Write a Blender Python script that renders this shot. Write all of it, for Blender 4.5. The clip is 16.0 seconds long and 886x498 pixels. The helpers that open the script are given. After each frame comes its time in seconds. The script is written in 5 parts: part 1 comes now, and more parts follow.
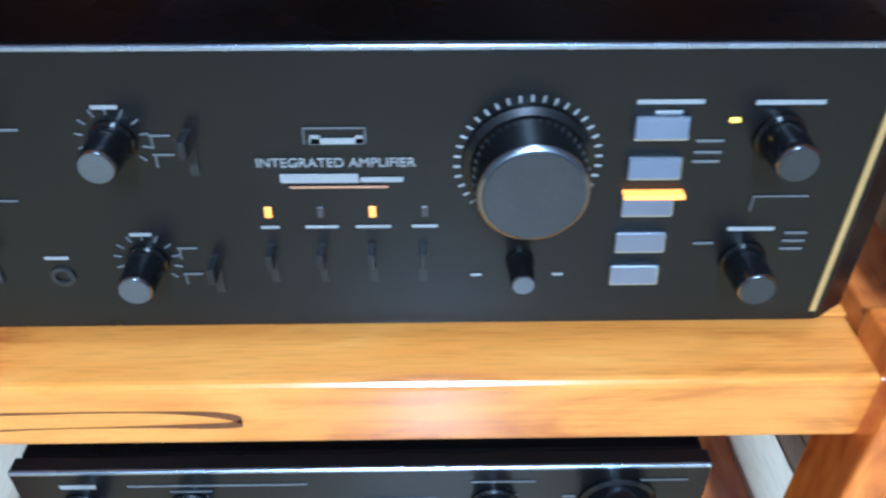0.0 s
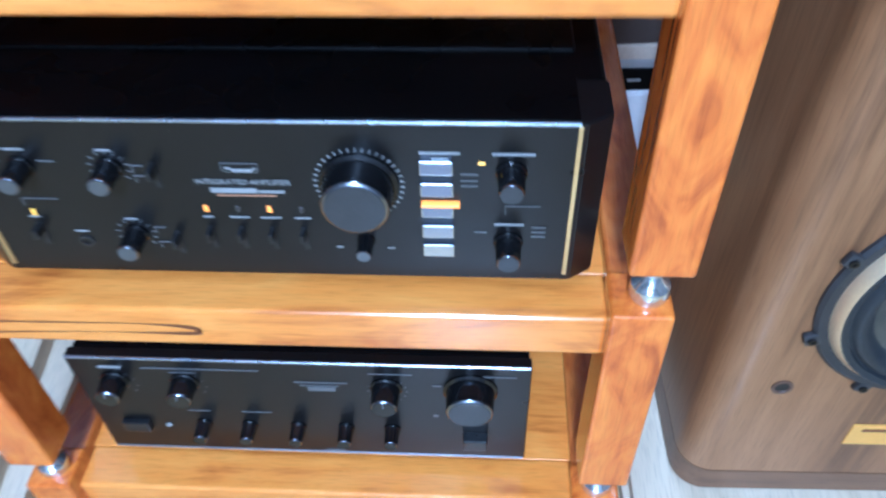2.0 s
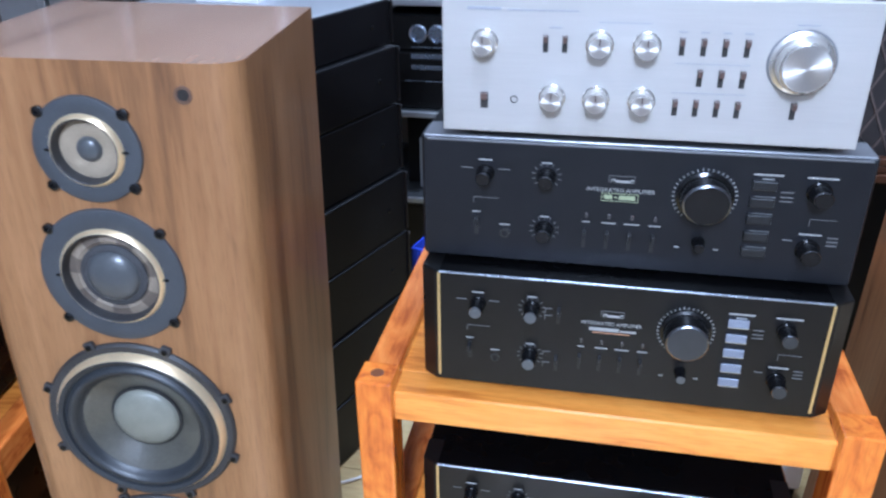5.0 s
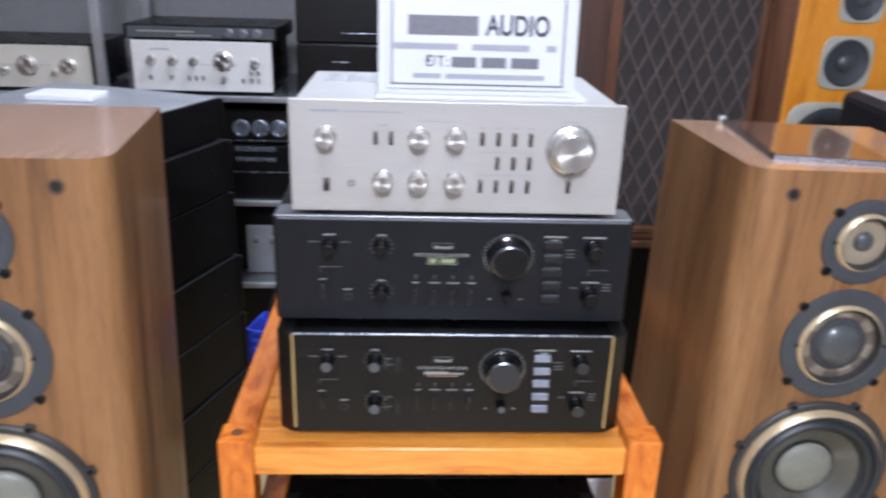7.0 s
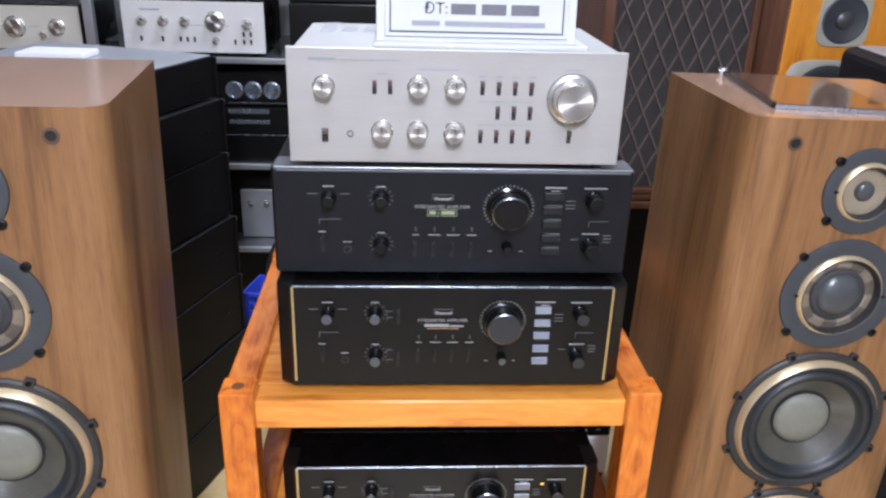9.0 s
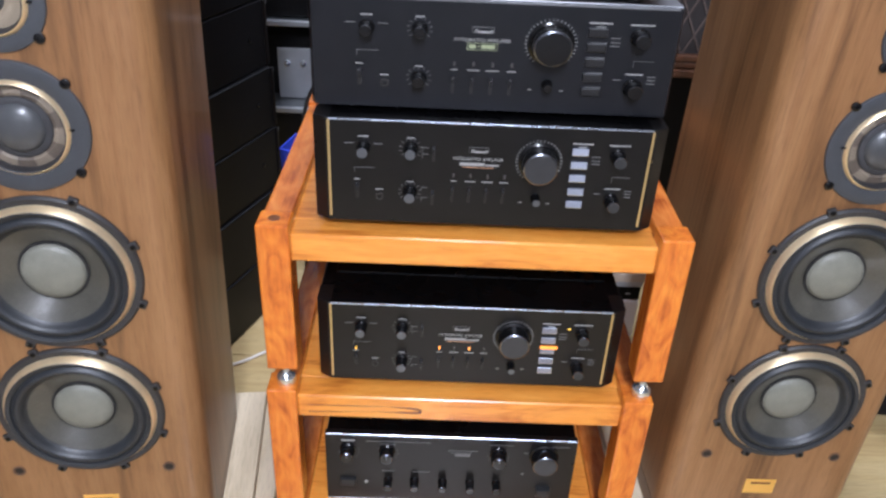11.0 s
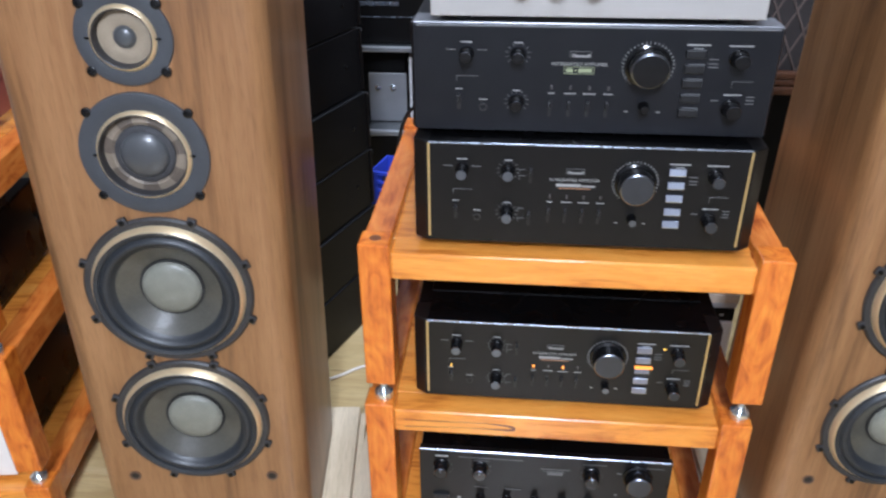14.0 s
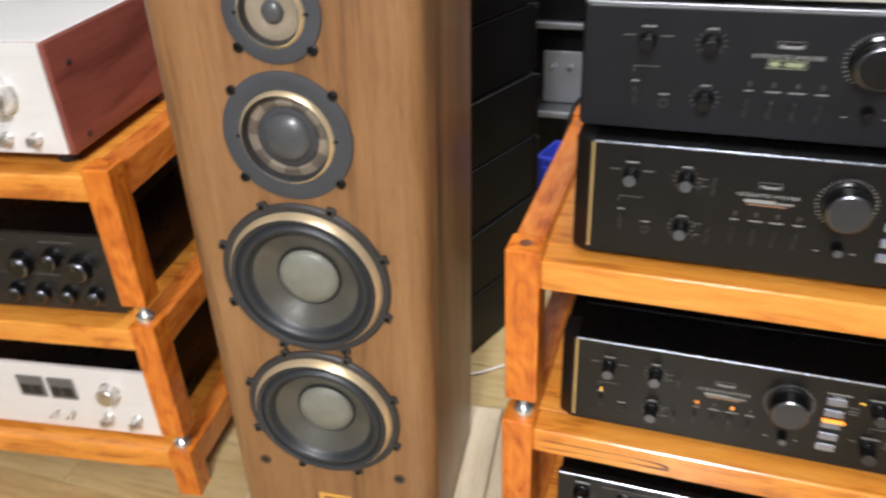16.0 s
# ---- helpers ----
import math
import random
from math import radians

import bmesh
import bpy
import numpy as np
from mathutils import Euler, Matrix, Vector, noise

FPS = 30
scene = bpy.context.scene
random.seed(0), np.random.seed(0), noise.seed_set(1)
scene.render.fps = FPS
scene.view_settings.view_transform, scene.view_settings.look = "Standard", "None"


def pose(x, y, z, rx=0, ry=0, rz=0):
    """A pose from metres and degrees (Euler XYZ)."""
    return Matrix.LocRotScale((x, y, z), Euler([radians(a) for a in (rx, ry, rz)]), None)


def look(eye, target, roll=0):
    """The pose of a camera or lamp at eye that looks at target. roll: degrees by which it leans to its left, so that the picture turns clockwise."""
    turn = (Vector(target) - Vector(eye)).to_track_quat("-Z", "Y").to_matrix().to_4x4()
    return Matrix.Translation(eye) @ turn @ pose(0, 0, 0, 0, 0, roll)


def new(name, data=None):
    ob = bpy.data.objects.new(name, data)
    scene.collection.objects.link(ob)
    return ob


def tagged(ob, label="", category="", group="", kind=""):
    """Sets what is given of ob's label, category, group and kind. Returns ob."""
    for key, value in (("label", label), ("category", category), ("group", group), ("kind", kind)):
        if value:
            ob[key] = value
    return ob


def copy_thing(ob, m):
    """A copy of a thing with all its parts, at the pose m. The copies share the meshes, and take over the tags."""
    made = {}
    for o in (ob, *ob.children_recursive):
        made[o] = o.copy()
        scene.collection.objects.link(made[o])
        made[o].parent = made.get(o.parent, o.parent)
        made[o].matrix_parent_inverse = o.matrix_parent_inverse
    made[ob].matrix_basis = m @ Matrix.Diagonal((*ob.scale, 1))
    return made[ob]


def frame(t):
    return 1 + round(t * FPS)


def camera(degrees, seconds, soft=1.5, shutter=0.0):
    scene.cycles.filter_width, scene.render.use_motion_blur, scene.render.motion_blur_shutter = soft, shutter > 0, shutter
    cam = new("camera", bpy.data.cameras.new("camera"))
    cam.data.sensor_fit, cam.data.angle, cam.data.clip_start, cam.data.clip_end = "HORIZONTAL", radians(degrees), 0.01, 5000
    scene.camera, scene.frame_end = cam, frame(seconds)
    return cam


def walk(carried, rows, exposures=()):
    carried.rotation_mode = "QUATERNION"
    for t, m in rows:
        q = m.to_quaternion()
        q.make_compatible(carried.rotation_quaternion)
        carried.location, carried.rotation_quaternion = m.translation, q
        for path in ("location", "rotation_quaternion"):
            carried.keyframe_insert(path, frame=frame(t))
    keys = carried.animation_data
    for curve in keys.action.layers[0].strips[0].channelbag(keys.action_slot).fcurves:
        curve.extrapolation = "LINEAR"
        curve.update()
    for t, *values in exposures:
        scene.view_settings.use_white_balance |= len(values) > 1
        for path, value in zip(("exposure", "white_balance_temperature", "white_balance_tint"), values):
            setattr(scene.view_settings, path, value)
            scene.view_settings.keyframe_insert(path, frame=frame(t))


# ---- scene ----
cam = camera(58.7, 16.0, 2.4, 0.5)
PATH = [
    (0, (0.032, -0.271, 0.631), (0.063, 1.305, -0.6), 0.2),
    (0.5, (0.078, -0.278, 0.642), (0.125, 1.273, -0.621), -0.2),
    (1, (0.137, -0.285, 0.637), (0.238, 1.225, -0.671), -0.4),
    (1.5, (0.164, -0.312, 0.668), (0.253, 1.141, -0.704), -2.5),
    (2, (0.159, -0.391, 0.807), (0.054, 1.004, -0.622), -2.0),
    (2.5, (0.114, -0.5, 0.928), (0.129, 0.919, -0.482), 4.1),
    (3, (0.084, -0.604, 1.071), (0.164, 0.944, -0.193), 4.4),
    (3.5, (0.048, -0.654, 1.151), (0.01, 0.973, -0.011), 1.9),
    (4, (0.038, -0.643, 1.181), (-0.312, 1.043, 0.164), -0.6),
    (4.2, (0.03, -0.65, 1.194), (-0.377, 1.036, 0.198), -2.3),
    (6.3, (-0.116, -0.944, 1.268), (-0.265, 0.911, 0.534), 1.6),
    (6.5, (-0.099, -0.939, 1.272), (-0.206, 0.922, 0.548), 1.5),
    (7, (-0.049, -0.922, 1.271), (0.042, 0.948, 0.568), 1.8),
    (7.5, (-0.007, -0.91, 1.268), (0.221, 0.946, 0.558), 1.7),
    (8, (-0.013, -0.905, 1.266), (0.166, 0.943, 0.521), 1.2),
    (8.2, (-0.035, -0.915, 1.261), (0.089, 0.935, 0.511), 1.2),
    (10.3, (-0.065, -0.936, 1.206), (0.033, 0.837, 0.287), 2.4),
    (10.5, (-0.057, -0.943, 1.194), (0.017, 0.81, 0.235), 2.5),
    (11, (-0.057, -0.951, 1.185), (-0.028, 0.764, 0.158), 2.7),
    (11.5, (-0.076, -0.964, 1.177), (-0.118, 0.724, 0.105), 2.6),
    (12, (-0.093, -0.968, 1.166), (-0.18, 0.699, 0.065), 2.4),
    (12.5, (-0.098, -0.967, 1.166), (-0.192, 0.706, 0.073), 2.2),
    (13, (-0.089, -0.961, 1.182), (-0.183, 0.74, 0.134), 1.8),
    (13.5, (-0.076, -0.976, 1.19), (-0.206, 0.746, 0.182), 0.4),
    (14, (-0.08, -0.975, 1.198), (-0.254, 0.755, 0.21), -0.5),
    (14.5, (-0.094, -0.982, 1.203), (-0.335, 0.752, 0.235), -1.2),
    (15, (-0.101, -0.979, 1.212), (-0.377, 0.757, 0.257), -1.1),
    (15.5, (-0.106, -0.959, 1.206), (-0.415, 0.762, 0.234), -1.1),
    (16, (-0.081, -0.852, 1.176), (-0.663, 0.757, 0.142), -2.9),
]
EXPOSURES = [(0.0, 0.27, 4300, 1), (1.0, 0.2, 4150, 5), (1.8, 0.12, 4050, 6), (2.5, 0.1, 4250, 7), (4.2, 0.12, 4500, 9), (6.3, -0.2, 5500, 15), (8.2, -0.2, 5800, 15), (10.3, -0.2, 5650, 16), (12.5, -0.2, 5850, 14), (14.5, -0.17, 5450, 12), (15.2, -0.17, 5700, 12), (16.0, -0.2, 6500, 12)]
walk(cam, [(t, look(eye, target, roll)) for t, eye, target, roll in PATH], EXPOSURES)

# fitted places
SL_X, SL_Y, SL_Z, SL_LEAN, SL_YAW = -0.5706, -0.0801, 0.057, 1.37, 6.4
SR_X, SR_Y, SR_Z, SR_LEAN, SR_YAW = 0.5293, 0.0233, 0.033, 1.24, 1.6
LEFT_YAW, LEFT_TOPS = 8.0, (0.69, 0.399, 0.108)
LAMP_WATTS = 70.5

# ---- light: a closed shop with white ceiling panels ----
world = bpy.data.worlds.new("world")
scene.world = world
world.use_nodes = True
world.node_tree.nodes["Background"].inputs[0].default_value = (0.8, 0.88, 1.0, 1)
world.node_tree.nodes["Background"].inputs[1].default_value = 0.05


def lamp(x, y, sx, sy, watts, z=2.62, colour=(0.97, 0.98, 1.0)):
    data = bpy.data.lights.new("ceiling_lamp", "AREA")
    data.shape, data.size, data.size_y, data.energy, data.color = "RECTANGLE", sx, sy, watts, colour
    ob = new("ceiling_lamp", data)
    ob.matrix_world = pose(x, y, z)
    return ob


for ly, share in ((-2.6, 2.9), (-0.95, 0.26), (1.25, 0.8)):
    lamp(0.05, ly, 0.36, 0.9, LAMP_WATTS * share)


# ---- materials ----
def material(name, colour, rough=0.5, metal=0.0, coat=0.0, vary=0.12, scale=30.0, bump=0.0, emit=0.0, stretch=(1, 1, 1), spec=0.5):
    m = bpy.data.materials.new(name)
    m.use_nodes = True
    n, l = m.node_tree.nodes, m.node_tree.links
    b = n["Principled BSDF"]
    b.inputs["Roughness"].default_value = rough
    b.inputs["Metallic"].default_value = metal
    b.inputs["Coat Weight"].default_value = coat
    b.inputs["Coat Roughness"].default_value = 0.12
    b.inputs["Specular IOR Level"].default_value = spec
    tc, mp = n.new("ShaderNodeTexCoord"), n.new("ShaderNodeMapping")
    mp.inputs["Scale"].default_value = stretch
    l.new(tc.outputs["Object"], mp.inputs["Vector"])
    fine, broad = n.new("ShaderNodeTexNoise"), n.new("ShaderNodeTexNoise")
    fine.inputs["Scale"].default_value, broad.inputs["Scale"].default_value = scale * 8, scale * 0.6
    fine.inputs["Detail"].default_value = 6
    for t in (fine, broad):
        l.new(mp.outputs[0], t.inputs["Vector"])
    add = n.new("ShaderNodeMath")
    add.operation = "ADD"
    l.new(fine.outputs[0], add.inputs[0])
    l.new(broad.outputs[0], add.inputs[1])
    ramp = n.new("ShaderNodeMapRange")
    ramp.inputs["From Min"].default_value, ramp.inputs["From Max"].default_value = 0.6, 1.4
    ramp.inputs["To Min"].default_value, ramp.inputs["To Max"].default_value = 1 - vary, 1 + vary
    l.new(add.outputs[0], ramp.inputs["Value"])
    mul = n.new("ShaderNodeVectorMath")
    mul.operation = "SCALE"
    mul.inputs[0].default_value = colour
    l.new(ramp.outputs[0], mul.inputs["Scale"])
    l.new(mul.outputs[0], b.inputs["Base Color"])
    rr = n.new("ShaderNodeMapRange")
    rr.inputs["To Min"].default_value, rr.inputs["To Max"].default_value = max(0.02, rough * 0.8), min(1, rough * 1.2)
    l.new(broad.outputs[0], rr.inputs["Value"])
    l.new(rr.outputs[0], b.inputs["Roughness"])
    if bump:
        bp = n.new("ShaderNodeBump")
        bp.inputs["Strength"].default_value, bp.inputs["Distance"].default_value = bump, 0.001
        l.new(fine.outputs[0], bp.inputs["Height"])
        l.new(bp.outputs[0], b.inputs["Normal"])
    if emit:
        b.inputs["Emission Color"].default_value = (*colour, 1)
        b.inputs["Emission Strength"].default_value = emit
    return m


def wood(name, dark, mid, light, axis="x", size=1.0, rough=0.35, coat=0.3, rings=1.0, pores=0.5, burl=0.0):
    """Grain that runs along one axis: broad wavy figure, fine streaks and pores."""
    m = bpy.data.materials.new(name)
    m.use_nodes = True
    n, l = m.node_tree.nodes, m.node_tree.links
    b = n["Principled BSDF"]
    b.inputs["Roughness"].default_value = rough
    b.inputs["Coat Weight"].default_value = coat
    b.inputs["Coat Roughness"].default_value = 0.12
    tc, info = n.new("ShaderNodeTexCoord"), n.new("ShaderNodeObjectInfo")
    shift = n.new("ShaderNodeVectorMath")
    shift.operation = "SCALE"
    shift.inputs[0].default_value = (3.1, 5.7, 4.3)
    l.new(info.outputs["Random"], shift.inputs["Scale"])
    moved = n.new("ShaderNodeVectorMath")
    l.new(tc.outputs["Object"], moved.inputs[0])
    l.new(shift.outputs[0], moved.inputs[1])

    def mapped(along, across):
        mp = n.new("ShaderNodeMapping")
        mp.inputs["Scale"].default_value = [along if a == axis else across for a in "xyz"]
        l.new(moved.outputs[0], mp.inputs["Vector"])
        return mp.outputs[0]

    figure = n.new("ShaderNodeTexNoise")
    figure.inputs["Scale"].default_value, figure.inputs["Detail"].default_value, figure.inputs["Distortion"].default_value = 1.0, 4, 1.2 * rings
    l.new(mapped((2.2 + 16 * burl) * size, (16 + 14 * burl) * size), figure.inputs["Vector"])
    streak = n.new("ShaderNodeTexNoise")
    streak.inputs["Scale"].default_value, streak.inputs["Detail"].default_value = 1.0, 5
    l.new(mapped(7 * size, 170 * size), streak.inputs["Vector"])
    pore = n.new("ShaderNodeTexNoise")
    pore.inputs["Scale"].default_value, pore.inputs["Detail"].default_value = 1.0, 2
    l.new(mapped(40 * size, 620 * size), pore.inputs["Vector"])
    mix = n.new("ShaderNodeMath")
    mix.operation = "MULTIPLY_ADD"
    mix.inputs[1].default_value = 0.45 - 0.2 * burl
    l.new(streak.outputs[0], mix.inputs[0])
    l.new(figure.outputs[0], mix.inputs[2])
    ramp = n.new("ShaderNodeValToRGB")
    ramp.color_ramp.elements[0].position, ramp.color_ramp.elements[1].position = 0.5 - 0.08 * burl, 0.98 - 0.1 * burl
    ramp.color_ramp.elements[0].color, ramp.color_ramp.elements[1].color = (*dark, 1), (*light, 1)
    e = ramp.color_ramp.elements.new(0.68 - 0.1 * burl)
    e.color = (*mid, 1)
    l.new(mix.outputs[0], ramp.inputs[0])
    dim = n.new("ShaderNodeMapRange")
    dim.inputs["From Min"].default_value, dim.inputs["From Max"].default_value = 0.3, 0.5
    dim.inputs["To Min"].default_value, dim.inputs["To Max"].default_value = 1 - 0.4 * pores, 1.0
    l.new(pore.outputs[0], dim.inputs["Value"])
    mul = n.new("ShaderNodeVectorMath")
    mul.operation = "SCALE"
    l.new(ramp.outputs[0], mul.inputs[0])
    own = n.new("ShaderNodeMath")
    own.operation = "MULTIPLY_ADD"
    own.inputs[1].default_value, own.inputs[2].default_value = 0.2 * burl, 1 - 0.1 * burl
    l.new(info.outputs["Random"], own.inputs[0])
    both = n.new("ShaderNodeMath")
    both.operation = "MULTIPLY"
    l.new(dim.outputs[0], both.inputs[0])
    l.new(own.outputs[0], both.inputs[1])
    l.new(both.outputs[0], mul.inputs["Scale"])
    l.new(mul.outputs[0], b.inputs["Base Color"])
    bp = n.new("ShaderNodeBump")
    bp.inputs["Strength"].default_value, bp.inputs["Distance"].default_value = 0.12, 0.0006
    l.new(pore.outputs[0], bp.inputs["Height"])
    l.new(bp.outputs[0], b.inputs["Normal"])
    return m


def glass(name, tint=(1, 1, 1), rough=0.02):
    m = bpy.data.materials.new(name)
    m.use_nodes = True
    b = m.node_tree.nodes["Principled BSDF"]
    b.inputs["Base Color"].default_value = (*tint, 1)
    b.inputs["Roughness"].default_value = rough
    b.inputs["Transmission Weight"].default_value = 1.0
    b.inputs["IOR"].default_value = 1.47
    return m


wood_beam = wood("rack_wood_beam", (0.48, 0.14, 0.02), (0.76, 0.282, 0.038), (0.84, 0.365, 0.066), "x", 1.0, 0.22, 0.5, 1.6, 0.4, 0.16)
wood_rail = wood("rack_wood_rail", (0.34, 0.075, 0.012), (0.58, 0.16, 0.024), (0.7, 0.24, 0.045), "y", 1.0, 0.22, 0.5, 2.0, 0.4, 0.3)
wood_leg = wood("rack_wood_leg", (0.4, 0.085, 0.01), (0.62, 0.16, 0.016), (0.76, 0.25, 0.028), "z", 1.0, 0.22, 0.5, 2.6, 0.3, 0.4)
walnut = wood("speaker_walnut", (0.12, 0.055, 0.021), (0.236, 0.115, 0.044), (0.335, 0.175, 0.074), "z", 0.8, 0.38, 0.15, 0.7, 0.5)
# the same walnut, its colour lightened to hold the glare on the tops
walnut_top_glare = wood("speaker_top_walnut_glare", (0.34, 0.19, 0.12), (0.47, 0.28, 0.175), (0.56, 0.35, 0.23), "y", 0.8, 0.15, 1.0, 0.7, 0.4)
tan_diaphragm = material("tan_diaphragm", (0.27, 0.22, 0.155), 0.5, 0, 0, 0.15, 60, 0.2)
plinth_wood = wood("plinth_walnut", (0.1, 0.052, 0.025), (0.165, 0.088, 0.043), (0.21, 0.115, 0.058), "x", 0.8, 0.45, 0.1)
red_walnut = wood("case_red_walnut", (0.12, 0.028, 0.018), (0.2, 0.05, 0.035), (0.26, 0.075, 0.05), "y", 1.2, 0.4, 0.2)
cabinet_wood = wood("grille_cabinet_wood", (0.06, 0.025, 0.012), (0.13, 0.055, 0.028), (0.2, 0.085, 0.045), "z", 1.0, 0.4, 0.2)
orange_wood = wood("orange_veneer", (0.62, 0.2, 0.015), (0.8, 0.3, 0.022), (0.85, 0.36, 0.04), "z", 1.2, 0.35, 0.2)
plank_wood = wood("floor_laminate", (0.37, 0.255, 0.11), (0.48, 0.36, 0.17), (0.55, 0.43, 0.23), "x", 0.7, 0.3, 0.2)
board_wood = wood("pale_board", (0.48, 0.39, 0.255), (0.6, 0.5, 0.345), (0.67, 0.57, 0.41), "y", 0.9, 0.55, 0.0)
black_panel = material("black_anodised_panel", (0.0052, 0.005, 0.0052), 0.3, 0.0, 0.0, 0.12, 60, 0.05, spec=0.38)
grey_panel = material("charcoal_panel", (0.0075, 0.0082, 0.0108), 0.33, 0.0, 0.0, 0.12, 60, 0.05, spec=0.36)
black_steel = material("black_painted_steel", (0.0018, 0.0018, 0.0021), 0.28, 0.0, 0.0, 0.2, 25, 0.1, spec=0.12)
black_dull = material("black_dull_case", (0.0045, 0.0046, 0.0056), 0.45, 0.0, 0.0, 0.25, 20, 0.1, spec=0.2)
black_knob = material("black_knob", (0.005, 0.005, 0.0055), 0.14, 0.0, 0.0, 0.1, 80, spec=0.5)
rim_highlight = material("knob_rim_highlight", (0.3, 0.32, 0.37), 0.25, 1.0, 0.0, 0.08, 90)
knob_cap = material("knob_cap_dark_metal", (0.07, 0.074, 0.082), 0.36, 0.7, 0.0, 0.1, 90)
knob_cap_pale = material("knob_cap_pale_metal", (0.16, 0.175, 0.2), 0.34, 0.75, 0.0, 0.1, 90)
edge_steel = material("bright_edge_trim", (0.48, 0.54, 0.66), 0.27, 0.9, 0.0, 0.1, 60)
edge_grey = material("grey_top_bevel", (0.22, 0.225, 0.24), 0.35, 0.6, 0.0, 0.12, 60)
gold = material("gold_trim", (0.72, 0.54, 0.24), 0.33, 0.75, 0.0, 0.08, 70)
gold_ring = material("champagne_gold_ring", (0.88, 0.71, 0.45), 0.34, 0.72, 0.0, 0.1, 50)
print_white = material("printed_marking", (0.3, 0.3, 0.29), 0.6, 0, 0, 0.1, 80)
print_dim = material("printed_marking_dim", (0.13, 0.13, 0.13), 0.6, 0, 0, 0.1, 80)
print_green = material("printed_badge_green", (0.3, 0.34, 0.2), 0.55, 0, 0, 0.1, 80)
print_copper = material("printed_copper_line", (0.5, 0.26, 0.14), 0.5, 0, 0, 0.1, 80)
button_steel = material("button_polished_steel", (0.62, 0.67, 0.8), 0.12, 1.0, 0.0, 0.05, 90)
button_dark = material("button_black", (0.016, 0.0165, 0.018), 0.3, 0.2, 0.0, 0.1, 90)
lit_orange = material("lit_orange", (1.0, 0.33, 0.04), 0.4, 0, 0, 0.03, 60, emit=1.3)
lit_yellow = material("lit_yellow", (1.0, 0.55, 0.06), 0.4, 0, 0, 0.03, 60, emit=1.2)
unlit = material("unlit_window", (0.05, 0.045, 0.045), 0.3, 0, 0, 0.1, 60)
silver_panel = material("silver_brushed_panel", (0.44, 0.425, 0.405), 0.42, 0.3, 0.0, 0.05, 25, 0.05, stretch=(0.1, 1, 3))
pale_panel = material("pale_silver_panel", (0.82, 0.81, 0.79), 0.42, 0.15, 0.0, 0.05, 25, 0.05, stretch=(0.1, 1, 3))
cream_panel = material("champagne_panel", (0.76, 0.73, 0.64), 0.42, 0.3, 0.0, 0.05, 25, 0.05, stretch=(0.1, 1, 3))
silver_knob = material("silver_turned_knob", (0.72, 0.7, 0.67), 0.27, 0.85, 0.0, 0.12, 60)
silver_top = material("silver_painted_lid", (0.4, 0.4, 0.39), 0.5, 0.3, 0.0, 0.08, 30, 0.05)
slot_dark = material("dark_slot", (0.02, 0.019, 0.018), 0.5, 0, 0, 0.1, 60)
slot_brown = material("brown_lever", (0.09, 0.055, 0.045), 0.4, 0, 0, 0.1, 60)
chrome = material("polished_steel_foot", (0.75, 0.8, 0.84), 0.14, 0.9, 0.0, 0.05, 60)
rubber = material("black_rubber", (0.013, 0.013, 0.014), 0.6, 0, 0, 0.15, 60)
surround = material("rubber_surround", (0.021, 0.0235, 0.027), 0.46, 0, 0, 0.15, 40)
frame_black = material("cast_black_frame", (0.028, 0.027, 0.028), 0.5, 0, 0, 0.2, 50, 0.1)
face_grey = material("grey_driver_plate", (0.046, 0.05, 0.057), 0.5, 0, 0, 0.12, 50, 0.08)
cone_grey = material("woven_grey_cone", (0.07, 0.067, 0.055), 0.3, 0, 0.3, 0.25, 35, 0.25)
cap_grey = material("woven_dust_cap", (0.19, 0.19, 0.155), 0.4, 0, 0, 0.15, 90, 0.3)
dome_grey = material("soft_dome", (0.065, 0.068, 0.072), 0.3, 0, 0.2, 0.12, 60)
mesh_brown = material("brown_diaphragm", (0.215, 0.175, 0.13), 0.5, 0, 0, 0.2, 60, 0.2)
mesh_dark = material("dark_diaphragm", (0.105, 0.083, 0.064), 0.5, 0, 0, 0.2, 60, 0.2)
hole_black = material("socket_black", (0.012, 0.010, 0.009), 0.5, 0, 0, 0.1, 60)
hole_rim = material("socket_rim", (0.1, 0.055, 0.035), 0.45, 0, 0, 0.1, 60)
badge_gold = material("brass_badge", (0.76, 0.43, 0.09), 0.4, 0.25, 0, 0.1, 60)
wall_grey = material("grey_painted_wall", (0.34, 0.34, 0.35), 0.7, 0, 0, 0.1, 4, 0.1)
# unseen south wall, kept pale as a reflector for keys and panels
wall_reflector = material("pale_reflector_wall", (0.5, 0.5, 0.5), 0.7, 0, 0, 0.1, 4, 0.1)
# side walls darkened to hold back bounced light, not a known paint
wall_dimmed = material("side_wall_dimmed", (0.12, 0.105, 0.09), 0.7, 0, 0, 0.1, 4, 0.1)
# unseen ceiling, greyed so that less fill light comes back down
ceiling_dimmed = material("unseen_ceiling_dimmed", (0.42, 0.42, 0.42), 0.8, 0, 0, 0.04, 4, 0.05)
# base darkened so that the bare front floor reflects dark in the panels
floor_base_dark = material("floor_base_darkened", (0.13, 0.105, 0.08), 0.5, 0, 0, 0.15, 10)
shelf_steel = material("aluminium_shelf", (0.58, 0.6, 0.63), 0.3, 0.75, 0, 0.1, 20)
shelf_glass = material("grey_glass_shelf", (0.09, 0.097, 0.105), 0.12, 0.1, 0.2, 0.08, 10)
white_plastic = material("white_plastic", (0.78, 0.78, 0.8), 0.4, 0, 0, 0.04, 20)
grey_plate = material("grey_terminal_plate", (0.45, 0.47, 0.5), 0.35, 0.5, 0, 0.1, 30)
